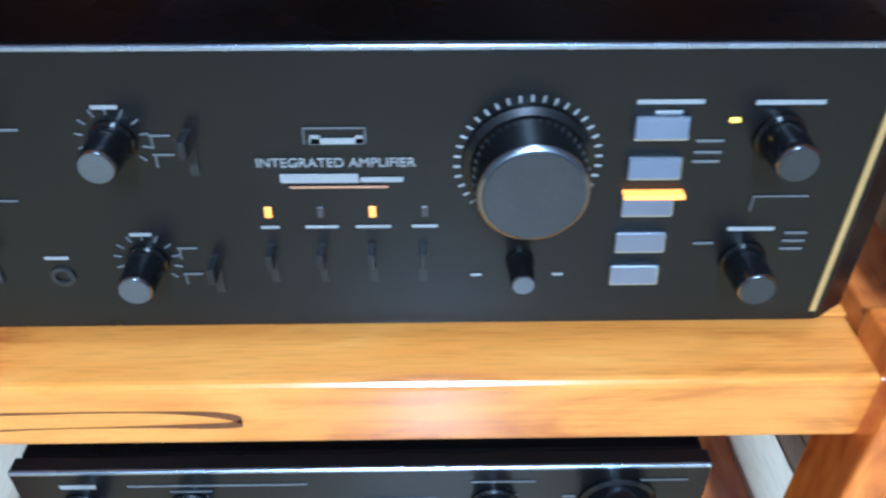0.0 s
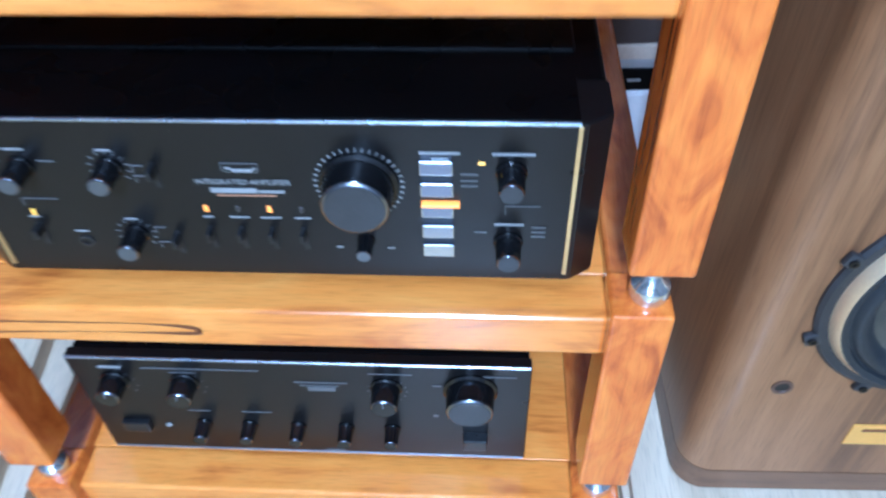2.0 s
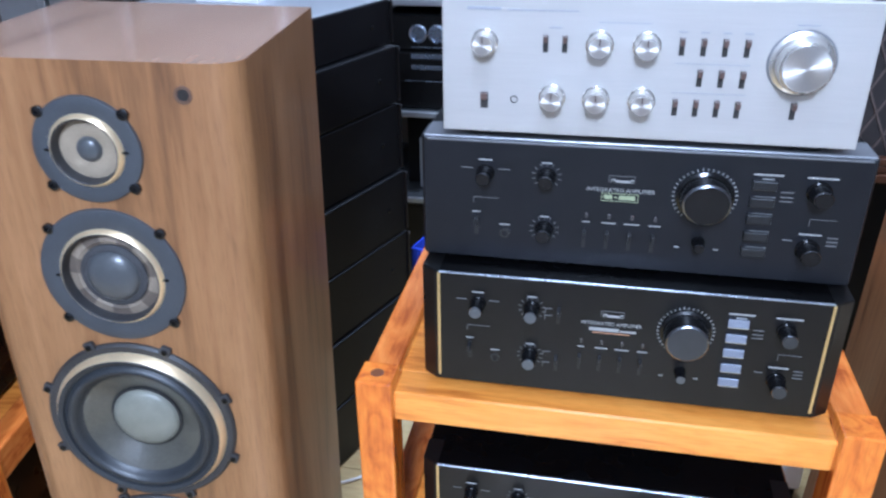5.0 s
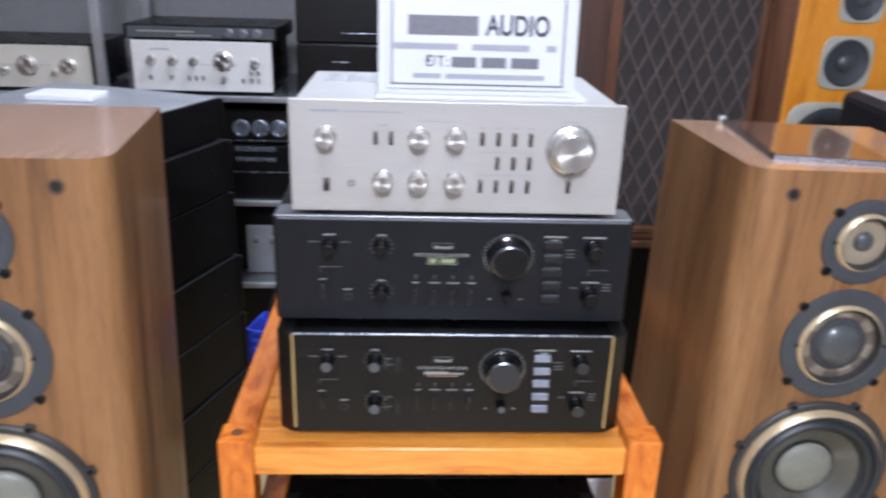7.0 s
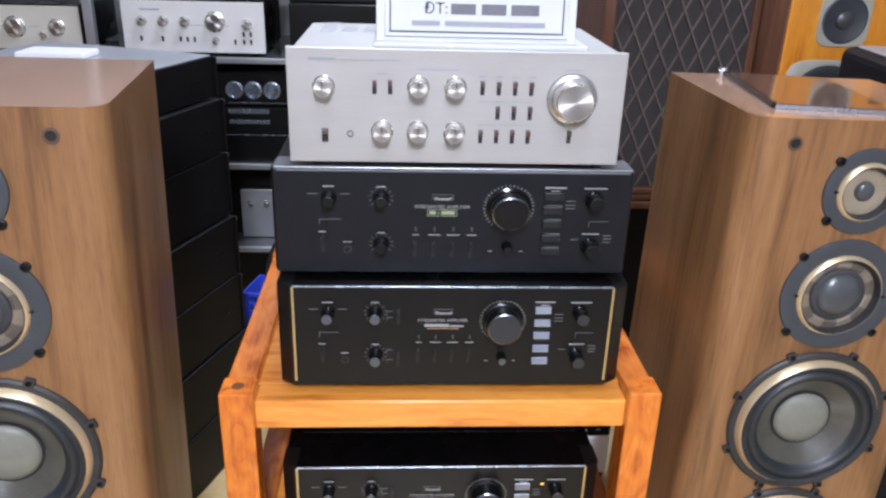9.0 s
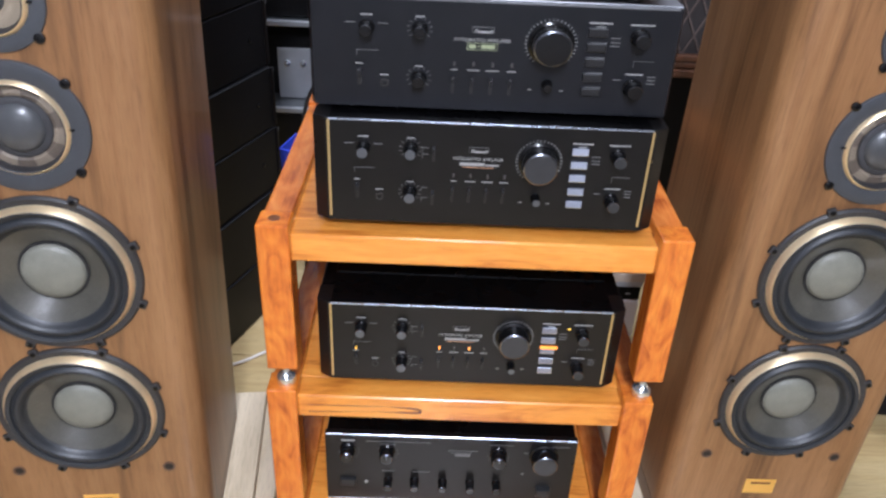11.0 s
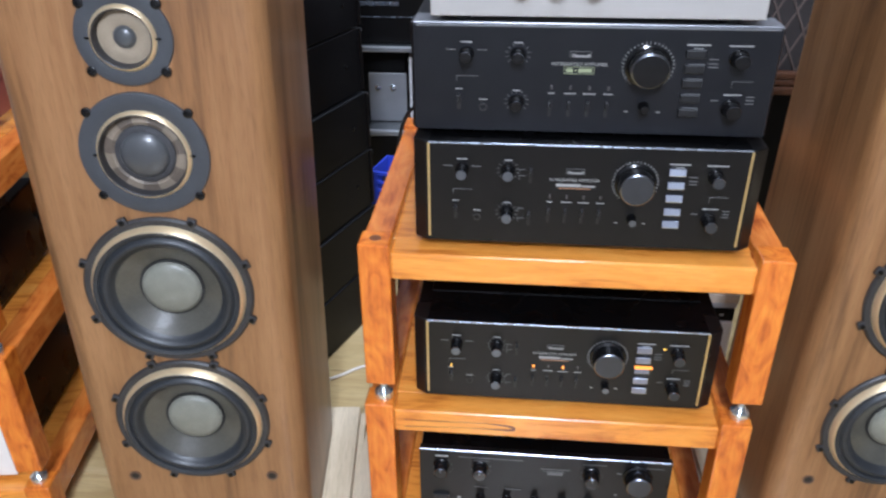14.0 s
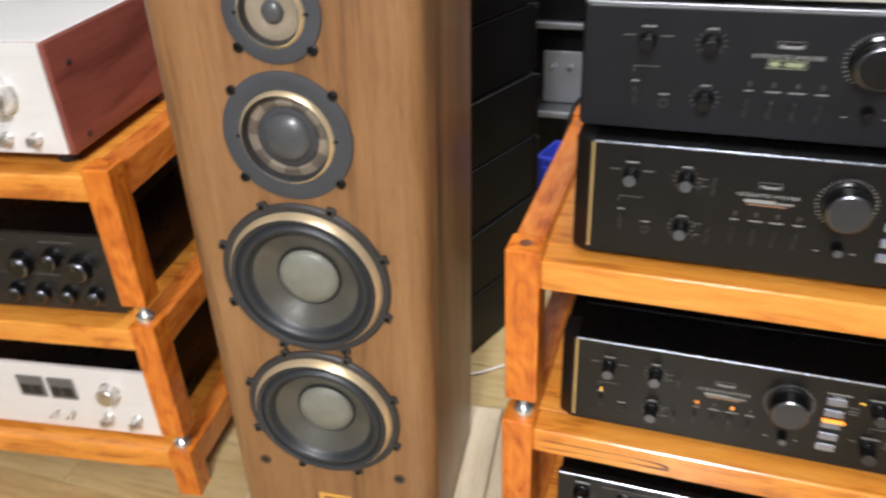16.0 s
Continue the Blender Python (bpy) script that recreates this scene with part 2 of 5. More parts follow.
blue_plastic = material("blue_plastic", (0.05, 0.085, 0.62), 0.35, 0, 0, 0.08, 30)
rim_beige = material("beige_driver_rim", (0.46, 0.45, 0.38), 0.45, 0.1, 0, 0.12, 40)
bronze_panel = material("dark_bronze_panel", (0.02, 0.0185, 0.0165), 0.34, 0.0, 0.0, 0.12, 60, 0.05, spec=0.4)
teal_plastic = material("turquoise_plastic", (0.12, 0.6, 0.52), 0.4, 0, 0, 0.08, 30)
sign_white = material("white_sign_face", (0.6, 0.61, 0.63), 0.4, 0, 0.1, 0.03, 20)
ink = material("dark_ink", (0.04, 0.04, 0.06), 0.5, 0, 0, 0.05, 60)
ink_grey = material("grey_ink", (0.3, 0.31, 0.35), 0.5, 0, 0, 0.05, 60)
ink_soft = material("soft_dark_ink", (0.13, 0.13, 0.15), 0.5, 0, 0, 0.2, 300)
woven_rim = material("dark_woven_rim", (0.035, 0.035, 0.038), 0.7, 0, 0, 0.4, 120, 0.5)
acrylic = glass("clear_acrylic", (0.93, 0.9, 0.9))
smoked = material("smoked_glass_plate", (0.2, 0.12, 0.085), 0.03, 0.35, 1.0, 0.05, 10)
lattice_cloth = material("dark_grille_cloth", (0.042, 0.036, 0.036), 0.8, 0, 0, 0.25, 60, 0.2)
lattice_wood = material("lattice_strip", (0.13, 0.1, 0.09), 0.5, 0, 0, 0.2, 30)
cable_black = material("black_cable", (0.012, 0.012, 0.012), 0.5, 0, 0, 0.1, 40)
cable_white = material("white_cable", (0.66, 0.62, 0.56), 0.5, 0, 0, 0.1, 40)
black_speaker_paint = material("charcoal_speaker_paint", (0.008, 0.0085, 0.011), 0.5, 0, 0, 0.15, 30, 0.1, spec=0.2)
box_brown = material("dark_brown_card", (0.045, 0.032, 0.026), 0.6, 0, 0, 0.2, 25, 0.1)
box_beige = material("beige_card", (0.5, 0.42, 0.33), 0.6, 0, 0, 0.12, 25, 0.1)
knot_dark = material("wood_figure_dark", (0.16, 0.05, 0.014), 0.35, 0, 0.2, 0.25, 30)


turned_cap = material("turned_silver_cap", (0.74, 0.72, 0.7), 0.32, 1.0, 0.0, 0.06, 60)
nodes, links = turned_cap.node_tree.nodes, turned_cap.node_tree.links
spin = nodes.new("ShaderNodeTangent")
spin.direction_type, spin.axis = "RADIAL", "Z"
nodes["Principled BSDF"].inputs["Anisotropic"].default_value = 0.85
links.new(spin.outputs[0], nodes["Principled BSDF"].inputs["Tangent"])


# ---- shaping helpers ----
def box(bm, lo, hi, bevel=0.0, seg=2, m=None):
    """A box between two corners, its edges rounded."""
    c, s = (Vector(lo) + Vector(hi)) / 2, Vector(hi) - Vector(lo)
    made = bmesh.ops.create_cube(bm, size=1, matrix=(m or Matrix()) @ Matrix.Translation(c) @ Matrix.Diagonal((*s, 1)))
    if bevel:
        edges = list({e for v in made["verts"] for e in v.link_edges})
        bmesh.ops.bevel(bm, geom=edges, offset=bevel, segments=seg, affect="EDGES", profile=0.5)
    return bm


def lathe(bm, profile, m=Matrix(), seg=32):
    """A turned shape: pairs of radius and height, round the local z of m."""
    rings = []
    for r, h in profile:
        if r < 1e-6:
            rings.append([bm.verts.new(m @ Vector((0, 0, h)))])
        else:
            rings.append([bm.verts.new(m @ Vector((r * math.cos(2 * math.pi * k / seg), r * math.sin(2 * math.pi * k / seg), h))) for k in range(seg)])
    for a, b in zip(rings, rings[1:]):
        for k in range(seg):
            quad = [a[k % len(a)], a[(k + 1) % len(a)], b[(k + 1) % len(b)], b[k % len(b)]]
            quad = list(dict.fromkeys(quad))
            if len(quad) > 2:
                bm.faces.new(quad)
    return bm


def front(x, z, y=0.0):
    """A pose on a front panel whose local z points out of it, towards -y."""
    return pose(x, y, z, 90)


def finish(name, bm, mat, parent=None, smooth=False, m=None):
    bmesh.ops.recalc_face_normals(bm, faces=bm.faces)
    me = bpy.data.meshes.new(name)
    if smooth:
        for f in bm.faces:
            f.smooth = True
        for e in bm.edges:
            if len(e.link_faces) == 2 and e.calc_face_angle(0) > 0.6:
                e.smooth = False
    bm.to_mesh(me)
    bm.free()
    me.materials.append(mat)
    ob = new(name, me)
    if parent:
        ob.parent = parent
    if m is not None:
        ob.matrix_basis = m
    return ob


def part(name, bm, mat, parent, label="", smooth=False, m=None):
    return tagged(finish(name, bm, mat, parent, smooth, m), label)


def thing(name, m, label, category, group=""):
    ob = new(name)
    ob.empty_display_size = 0.05
    ob.matrix_basis = m
    return tagged(ob, label, category, group)


def twin(ob, m, parent=None):
    """Another part on the same mesh, with the parts under it."""
    made = ob.copy()
    scene.collection.objects.link(made)
    if parent:
        made.parent = parent
    made.matrix_basis = m
    for c in ob.children:
        twin(c, c.matrix_basis, made)
    return made


def boxed(lo, hi, bevel=0.0, seg=2):
    return box(bmesh.new(), lo, hi, bevel, seg)


def bars(rects, y, thick=0.0004):
    """Printed bars on a front panel: rows of x, z, width, height."""
    bm = bmesh.new()
    for x, z, w, h in rects:
        box(bm, (x - w / 2, y - thick, z - h / 2), (x + w / 2, y + 0.0002, z + h / 2))
    return bm


def words(text, size, m, mat, parent, name="lettering", weight=0.0):
    cu = bpy.data.curves.new(name, "FONT")
    cu.body, cu.size, cu.align_x, cu.align_y, cu.extrude = text, size, "CENTER", "CENTER", 0.0002
    cu.offset = weight
    tmp = bpy.data.objects.new(name, cu)
    scene.collection.objects.link(tmp)
    me = bpy.data.meshes.new_from_object(tmp.evaluated_get(bpy.context.evaluated_depsgraph_get()))
    bpy.data.objects.remove(tmp)
    me.materials.clear()
    me.materials.append(mat)
    ob = new(name, me)
    ob.parent, ob.matrix_basis = parent, m
    return ob


def cable(name, points, r, mat, label):
    cu = bpy.data.curves.new(name, "CURVE")
    cu.dimensions, cu.bevel_depth, cu.bevel_resolution = "3D", r, 3
    sp = cu.splines.new("NURBS")
    sp.points.add(len(points) - 1)
    for p, co in zip(sp.points, points):
        p.co = (*co, 1)
    sp.use_endpoint_u, sp.order_u = True, 3
    tmp = bpy.data.objects.new(name, cu)
    scene.collection.objects.link(tmp)
    me = bpy.data.meshes.new_from_object(tmp.evaluated_get(bpy.context.evaluated_depsgraph_get()))
    bpy.data.objects.remove(tmp)
    me.materials.clear()
    me.materials.append(mat)
    return tagged(new(name, me), label, "cable")


# ---- the room ----
def structure(name, lo, hi, mat, label):
    return tagged(finish(name, boxed(lo, hi), mat), label, name.split("_")[0], kind="structure")


XL, XR, YB, YF, CEIL = -2.4, 2.6, 2.05, -3.0, 2.7
floor = structure("floor", (XL, YF, -0.1), (XR, YB, -0.006), floor_base_dark, "pale wood laminate floor, its bare base darkened")
structure("ceiling", (XL - 0.15, YF - 0.15, CEIL), (XR + 0.15, YB + 0.15, CEIL + 0.1), ceiling_dimmed, "plain unseen ceiling, greyed to lower the fill light")
structure("wall_north", (XL - 0.15, YB, -0.1), (XR + 0.15, YB + 0.15, CEIL), wall_grey, "grey painted wall behind the shelves")
structure("wall_south", (XL - 0.15, YF - 0.15, -0.1), (XR + 0.15, YF, CEIL), wall_reflector, "unseen wall of the shop, pale to reflect light")
structure("wall_west", (XL - 0.15, YF, -0.1), (XL, YB, CEIL), wall_dimmed, "side wall of the shop, darkened to cut bounced light")
structure("wall_east", (XR, YF, -0.1), (XR + 0.15, YB, CEIL), wall_dimmed, "side wall of the shop, darkened to cut bounced light")


# ---- wooden rack tiers ----
LEG, HX, Y0, Y1, SHELF = 0.046, 0.3005, -0.025, 0.494, -0.015


def rack_tier(m, leg_len, footed, label, group, beam_gap=0.0):
    """One tier: four legs, beams, rails and a board. z = 0 is the legs' top."""
    t = thing("rack_tier", m, label, "rack", group)
    leg = None
    for sx in (-1, 1):
        for y in (Y0, Y1 - LEG):
            x = -HX if sx < 0 else HX - LEG
            at = pose(x, y, 0)
            if leg is None:
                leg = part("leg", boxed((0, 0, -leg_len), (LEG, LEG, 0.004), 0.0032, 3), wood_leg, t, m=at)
                part("dowel_hole", lathe(bmesh.new(), [(0.0, 0.0004), (0.007, 0.0004), (0.0085, 0.0002), (0.0085, -0.004)], pose(LEG / 2, LEG / 2, 0.004), 24), knot_dark, leg, "dark round dowel hole", True)
                if footed:
                    foot = part("spike_foot", lathe(bmesh.new(), [(0, -0.046), (0.008, -0.046), (0.0135, -0.043), (0.0155, -0.036), (0.0145, -0.029), (0.0085, -0.024), (0.006, -0.019), (0.008, -0.012), (0.0145, -0.004), (0.0145, 0), (0, 0)], pose(LEG / 2, LEG / 2, -leg_len), 24), chrome, leg, "polished steel spike foot", True)
            else:
                made = twin(leg, at, t)
                if sx > 0:
                    for c in [c for c in made.children if c.name.startswith("dowel_hole")]:
                        bpy.data.objects.remove(c)
    inner = HX - LEG
    part("front_beam", boxed((-inner - 0.002, -0.012, SHELF - 0.044), (inner + 0.002, 0.036, SHELF), 0.0042, 3), wood_beam, t, "orange lacquered front beam")
    part("back_beam", boxed((-inner - 0.002, Y1 - 0.062, SHELF - 0.044), (inner + 0.002, Y1 - 0.014, SHELF), 0.003, 2), wood_beam, t)
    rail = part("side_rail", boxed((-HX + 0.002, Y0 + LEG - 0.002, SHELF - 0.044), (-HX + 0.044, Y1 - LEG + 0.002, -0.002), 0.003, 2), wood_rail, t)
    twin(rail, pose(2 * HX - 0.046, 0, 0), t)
    part("shelf_board", boxed((-HX + 0.043, 0.035, SHELF - 0.022), (HX - 0.043, Y1 - 0.061, SHELF - 0.0005), 0.001, 1), wood_beam, t)
    return t


RACK = "tiers of the stacked rack"
TOPS = (0.652, 0.361, 0.071)
tier_a = rack_tier(pose(0.0025, 0, TOPS[0]), 0.245, True, "orange-brown lacquered wooden rack tier standing on steel spikes", RACK)
tier_b = copy_thing(tier_a, pose(-0.003, 0, TOPS[1]))
tier_c = rack_tier(pose(-0.004, 0, TOPS[2]), 0.071, False, "low wooden base tier of the rack on the floor", RACK)
# dark figure in the second tier's front beam
fig = bmesh.new()
prev = None
for k in range(33):
    a = k / 32
    x = -0.30 + 0.24 * (1 - abs(2 * a - 1) ** 2.2)
    z = -0.024 + 0.012 * (2 * a - 1) * (1 - 0.35 * a) + 0.0022 * math.sin(11 * a)
    w = 0.0005 + 0.0032 * (1 - abs(2 * a - 1)) ** 3 + 0.0004 * math.sin(23 * a)
    row = [fig.verts.new((x, -0.0123, SHELF + z - w)), fig.verts.new((x, -0.0123, SHELF + z + w))]
    if x > -0.25 and prev:
        fig.faces.new((prev[0], row[0], row[1], prev[1]))
    prev = row if x > -0.25 else None
bmesh.ops.delete(fig, geom=[v for v in fig.verts if not v.link_faces], context="VERTS")
part("grain_figure", fig, knot_dark, [c for c in tier_b.children if c.name.startswith("front_beam")][0], "dark looped wood grain")
LR = pose(-0.905, -0.015, 0, 0, 0, LEFT_YAW) @ pose(-HX, -Y0, 0)
LRACK = "tiers of the neighbouring rack"
lt_a = copy_thing(tier_a, LR @ pose(0, 0, LEFT_TOPS[0]))
lt_b = copy_thing(tier_a, LR @ pose(0, 0, LEFT_TOPS[1]))
lt_c = rack_tier(LR @ pose(0, 0, LEFT_TOPS[2]), LEFT_TOPS[2], False, "low wooden base tier of the neighbouring rack", LRACK)
for o in (lt_a, lt_b):
    tagged(o, "orange-brown wooden rack tier beside the tall speaker", group=LRACK)


# ---- knobs, buttons and lights ----
def knob(parent, x, z, r, h, y=0.0, body=black_knob, cap=knob_cap, taper=0.9, name="knob", mark=None, label="", seg=28):
    """A turned knob with a skirt and a cap of its own."""
    k = part(name, lathe(bmesh.new(), [(r * 1.12, 0), (r * 1.12, h * 0.1), (r, h * 0.16), (r * taper, h * 0.94), (r * taper * 0.93, h), (0, h)], seg=seg), body, parent, label, True, front(x, z, y))
    part("cap", lathe(bmesh.new(), [(r * taper * 0.9, h), (r * taper * 0.88, h + 0.0008), (0, h + 0.0009)], seg=seg), cap, k, smooth=True)
    if body is black_knob:
        # bright ring added as the highlight on the black knob's edge
        part("rim", lathe(bmesh.new(), [(r * taper * 0.985, h * 0.955), (r * taper * 0.965, h * 0.985), (r * taper * 0.9, h + 0.0004)], seg=seg), rim_highlight, k, "bright ring for the rim's highlight", True)
    if mark:
        part("pointer", boxed((-0.0006, r * taper * 0.25, h + 0.0009), (0.0006, r * taper * 0.85, h + 0.0013)), mark, k)
    return k


def lever(parent, x, z, w, h, out, mat, y=0.0, name="slide_switch", label=""):
    s = part(name, boxed((x - w / 2, y - 0.0005, z - h / 2), (x + w / 2, y + 0.0005, z + h / 2)), slot_dark, parent, label)
    part("lever", boxed((x - w * 0.42, y - out, z + h * 0.12), (x + w * 0.42, y - 0.0004, z + h * 0.5), 0.0006, 2), mat, s)
    return s


def dial_marks(cx, cz, r, n, a0, a1, w=0.0009, length=0.0028, y=0.0):
    bm = bmesh.new()
    for k in range(n):
        a = math.radians(a0 + (a1 - a0) * k / (n - 1))
        box(bm, (-w / 2, -0.0004, -length / 2), (w / 2, 0.0002, length / 2), m=pose(cx + r * math.sin(a), y, cz + r * math.cos(a)) @ pose(0, 0, 0, 0, math.degrees(a), 0))
    return bm


def feet(parent, w, y0, y1, h, r=0.017):
    f = None
    for x in (-w, w):
        for y in (y0, y1):
            at = pose(x, y, 0)
            if f is None:
                f = part("rubber_foot", lathe(bmesh.new(), [(0, 0), (r * 0.86, 0), (r, h * 0.2), (r, h), (0, h)], seg=20), rubber, parent, smooth=True, m=at)
            else:
                twin(f, at, parent)


def case(parent, w, d, z0, z1, y0, mat, slots=True, bevel=0.003):
    body = part("case", boxed((-w / 2, y0, z0), (w / 2, y0 + d, z1), bevel, 2), mat, parent)
    if slots:
        bm = bmesh.new()
        for sx in (-1, 1):
            for k in range(14):
                x = sx * w * 0.24 + (k - 6.5) * 0.011
                box(bm, (x - 0.002, y0 + d * 0.35, z1 - 0.0005), (x + 0.002, y0 + d * 0.8, z1 + 0.0004))
        part("vent_slots", bm, slot_dark, body, "row of dark vent slots")
    return body


def dark_amplifier(m, label, lit, gilt=True, steel_keys=True, width=0.466, gw=0.2115, panel=black_panel, height=0.155, badge=False, top_bevel=False, raise_print=0.0, spread=1.0, marks=print_white, h0=0.017, left=0.0):
    """An integrated amplifier with a dark front. Local y = 0 is the panel, z = 0 the shelf."""
    a = thing("amplifier", m, label, "amplifier", "stacked black amplifiers")
    h1 = height
    g0 = 0.024
    gp = g0 + raise_print
    feet(a, width * 0.4, 0.05, 0.36, h0)
    # panel with corners that fall back to the sides
    bm = bmesh.new()
    outline = [(-width / 2, 0.05), (-width / 2, 0.012), (-gw - 0.004, 0.0), (gw + 0.004, 0.0), (width / 2, 0.012), (width / 2, 0.05)]
    low, high = [bm.verts.new((x, y, h0)) for x, y in outline], [bm.verts.new((x, y, h1)) for x, y in outline]
    n = len(outline)
    for k in range(n):
        bm.faces.new((low[k], low[(k + 1) % n], high[(k + 1) % n], high[k]))
    bm.faces.new(low), bm.faces.new(high)
    bmesh.ops.recalc_face_normals(bm, faces=bm.faces)
    bmesh.ops.bevel(bm, geom=list(bm.edges), offset=0.0012, segments=2, affect="EDGES")
    fp = part("front_panel", bm, panel, a, "black front panel")
    case(a, width - 0.002, 0.37, h0, h1 - 0.001, 0.05, black_steel)
    part("lid", boxed((-width / 2 + 0.02, 0.085, h1 - 0.005), (width / 2 - 0.02, 0.40, h1 + 0.002), 0.002, 2), black_steel, a)
    if gilt:
        trim = part("gold_strip", boxed((-0.0016, -0.0012, g0), (0.0016, 0.003, h1 - 0.002), 0.0004, 1), gold, a, "thin gold strip", m=pose(-gw, 0, 0))
        twin(trim, pose(gw, 0, 0), a)
    edge = part("top_edge", boxed((-gw, -0.0008, h1 - 0.0018), (gw, 0.0016, h1 + 0.0004), 0.0004, 1), edge_steel if not top_bevel else edge_grey, a, "bright top edge")
    if top_bevel:
        part("top_bevel", boxed((-width / 2 + 0.004, 0.004, h1 - 0.001), (width / 2 - 0.004, 0.05, h1 + 0.003), 0.0015, 2), edge_grey, a, "grey bevelled top edge")
    else:
        part("top_cover", boxed((-gw, 0.0022, h1 - 0.0006), (gw, 0.052, h1 + 0.0006), 0.0003, 1), black_steel, a)
    z = lambda v: gp + v  # noqa: E731
    # knobs
    ky = -0.0006
    for x, v in ((-0.166 + left, 0.102), (-0.104 + left, 0.102), (-0.104 + left, 0.039)):
        knob(a, x, z(v), 0.0085, 0.021, ky, cap=knob_cap_pale if steel_keys else black_knob, mark=None)
    for x, v in ((0.169, 0.102), (0.169, 0.037)):
        knob(a, x, z(v), 0.0095 if steel_keys else 0.0105, 0.022, ky, cap=knob_cap if steel_keys else black_knob)
    knob(a, 0.066, z(0.09), 0.0245, 0.025, ky, cap=knob_cap if steel_keys else black_knob, taper=0.94, name="volume_knob", label="large volume knob", seg=48)
    knob(a, 0.066, z(0.037), 0.006, 0.017, ky, cap=knob_cap_pale if steel_keys else black_knob, name="balance_knob", seg=20)
    tagged(part("volume_scale", dial_marks(0.066, z(0.09), 0.0298, 31, -140, 140, y=-0.0004), marks, a), kind="stuff")
    # selector keys
    key = None
    for k, v in enumerate((0.105, 0.086, 0.067, 0.047, 0.028)):
        at = pose(0.119, 0, z(v) + 0.002, -13 if steel_keys else 0)
        if key is None:
            key = part("selector_key", boxed((-0.0115, -0.005, -0.0054), (0.0115, 0.001, 0.0054), 0.0012, 2), button_steel if steel_keys else button_dark, a, m=at)
        else:
            twin(key, at, a)
    if lit:
        part("key_light", boxed((0.108, -0.0054, z(0.0735)), (0.1345, 0.0005, z(0.0757)), 0.0004, 1), lit_orange, a, "glowing orange line over a key")
        part("source_light", boxed((0.147, -0.0012, z(0.1085)), (0.1515, 0.0005, z(0.1105)), 0.0004, 1), lit_yellow, a, "small yellow lamp")
        part("power_light", boxed((-0.1755, -0.0012, z(0.056)), (-0.1735, 0.0005, z(0.062)), 0.0004, 1), lit_yellow, a, "small yellow lamp")
    # four indicator windows over four slide switches
    drop = 0.006 if badge else 0.0
    for k in range(4):
        x = -0.046 + 0.0228 * k
        on = lit and k in (0, 2)
        part("indicator", boxed((x - 0.0015, -0.0009, z(0.0625) - drop), (x + 0.0015, 0.0005, z(0.068) - drop), 0.0004, 1), lit_orange if on else unlit, a, "glowing orange indicator" if on else "unlit indicator")
        lever(a, x - 0.001, z(0.037) - drop, 0.0036, 0.022, 0.009, button_dark, -0.0006)
    for x, v in ((-0.0735, 0.096), (-0.0735, 0.031)) if steel_keys else ():
        lever(a, x, z(v), 0.004, 0.022, 0.011, button_dark, -0.0006)
    lever(a, -0.175 + left, z(0.038), 0.0045, 0.022, 0.01, button_dark, -0.0006, "power_switch")
    part("headphone_jack", lathe(bmesh.new(), [(0.0055, 0), (0.0055, 0.0012), (0.0035, 0.0014), (0.0032, -0.004), (0, -0.004)], front(-0.145 + left, z(0.03)), 20), slot_dark, a, "headphone socket", True)
    # printing
    rows = [(-0.166 + left, z(0.117), 0.014, 0.0016), (-0.104 + left, z(0.117), 0.0105, 0.0016), (-0.104 + left, z(0.054), 0.0095, 0.0016), (-0.145 + left, z(0.041), 0.0105, 0.0014), (-0.175 + left, z(0.055), 0.009, 0.0014),
            (0.1215, z(0.118), 0.027, 0.0018), (0.1215, z(0.1135), 0.011, 0.0012), (0.170, z(0.1175), 0.028, 0.0018), (0.169, z(0.0545), 0.021, 0.0018),
            (0.046, z(0.029), 0.005, 0.0012), (0.084, z(0.029), 0.005, 0.0012)]
    for k in range(4):
        rows.append((-0.046 + 0.0228 * k, z(0.0575) - drop, (0.008, 0.0145, 0.0155, 0.0115)[k], 0.0013))
    dim = []
    for v in (0.1, 0.0945, 0.09):
        dim.append((0.141, z(v), 0.0115, 0.0011))
    for v in (0.052, 0.0475, 0.043):
        dim += [(0.190, z(v), 0.010, 0.0011)]
    dim += [(0.149, z(0.0465), 0.009, 0.0011), (0.178, z(0.072), 0.024, 0.0006), (0.166, z(0.068), 0.0006, 0.008), (-0.185 + left, z(0.107), 0.012, 0.0011), (-0.147 + left, z(0.107), 0.012, 0.0011),
            (-0.165 + left, z(0.0725), 0.026, 0.0007), (-0.178 + left, z(0.069), 0.0007, 0.007)]
    for v in (0.104, 0.095, 0.046, 0.031) if steel_keys else ():
        dim += [(-0.085, z(v), 0.009, 0.0008), (-0.0885, z(v - 0.003), 0.0007, 0.006)]
    tagged(part("panel_print", bars(rows, -0.0005), marks, a, "pale printed markings"), kind="stuff")
    tagged(part("fine_print", bars(dim, -0.0005), print_dim, a, "dim printed markings"), kind="stuff")
    tagged(part("knob_scale", dial_marks(-0.104 + left, z(0.102), 0.0135, 11, -130, 130, 0.0007, 0.0035, -0.0004), print_dim, a), kind="stuff")
    tagged(part("knob_scale", dial_marks(-0.104 + left, z(0.039), 0.0135, 11, -130, 130, 0.0007, 0.0035, -0.0004), print_dim, a), kind="stuff")
    # maker's plate as plain shapes, the kind of device in words
    part("maker_plate", bars([(-0.014, z(0.107), 0.0255, 0.0006), (-0.0265, z(0.1035), 0.0006, 0.0075), (-0.0015, z(0.1035), 0.0006, 0.0075)], -0.0005), print_dim, a, "thin outlined plate")
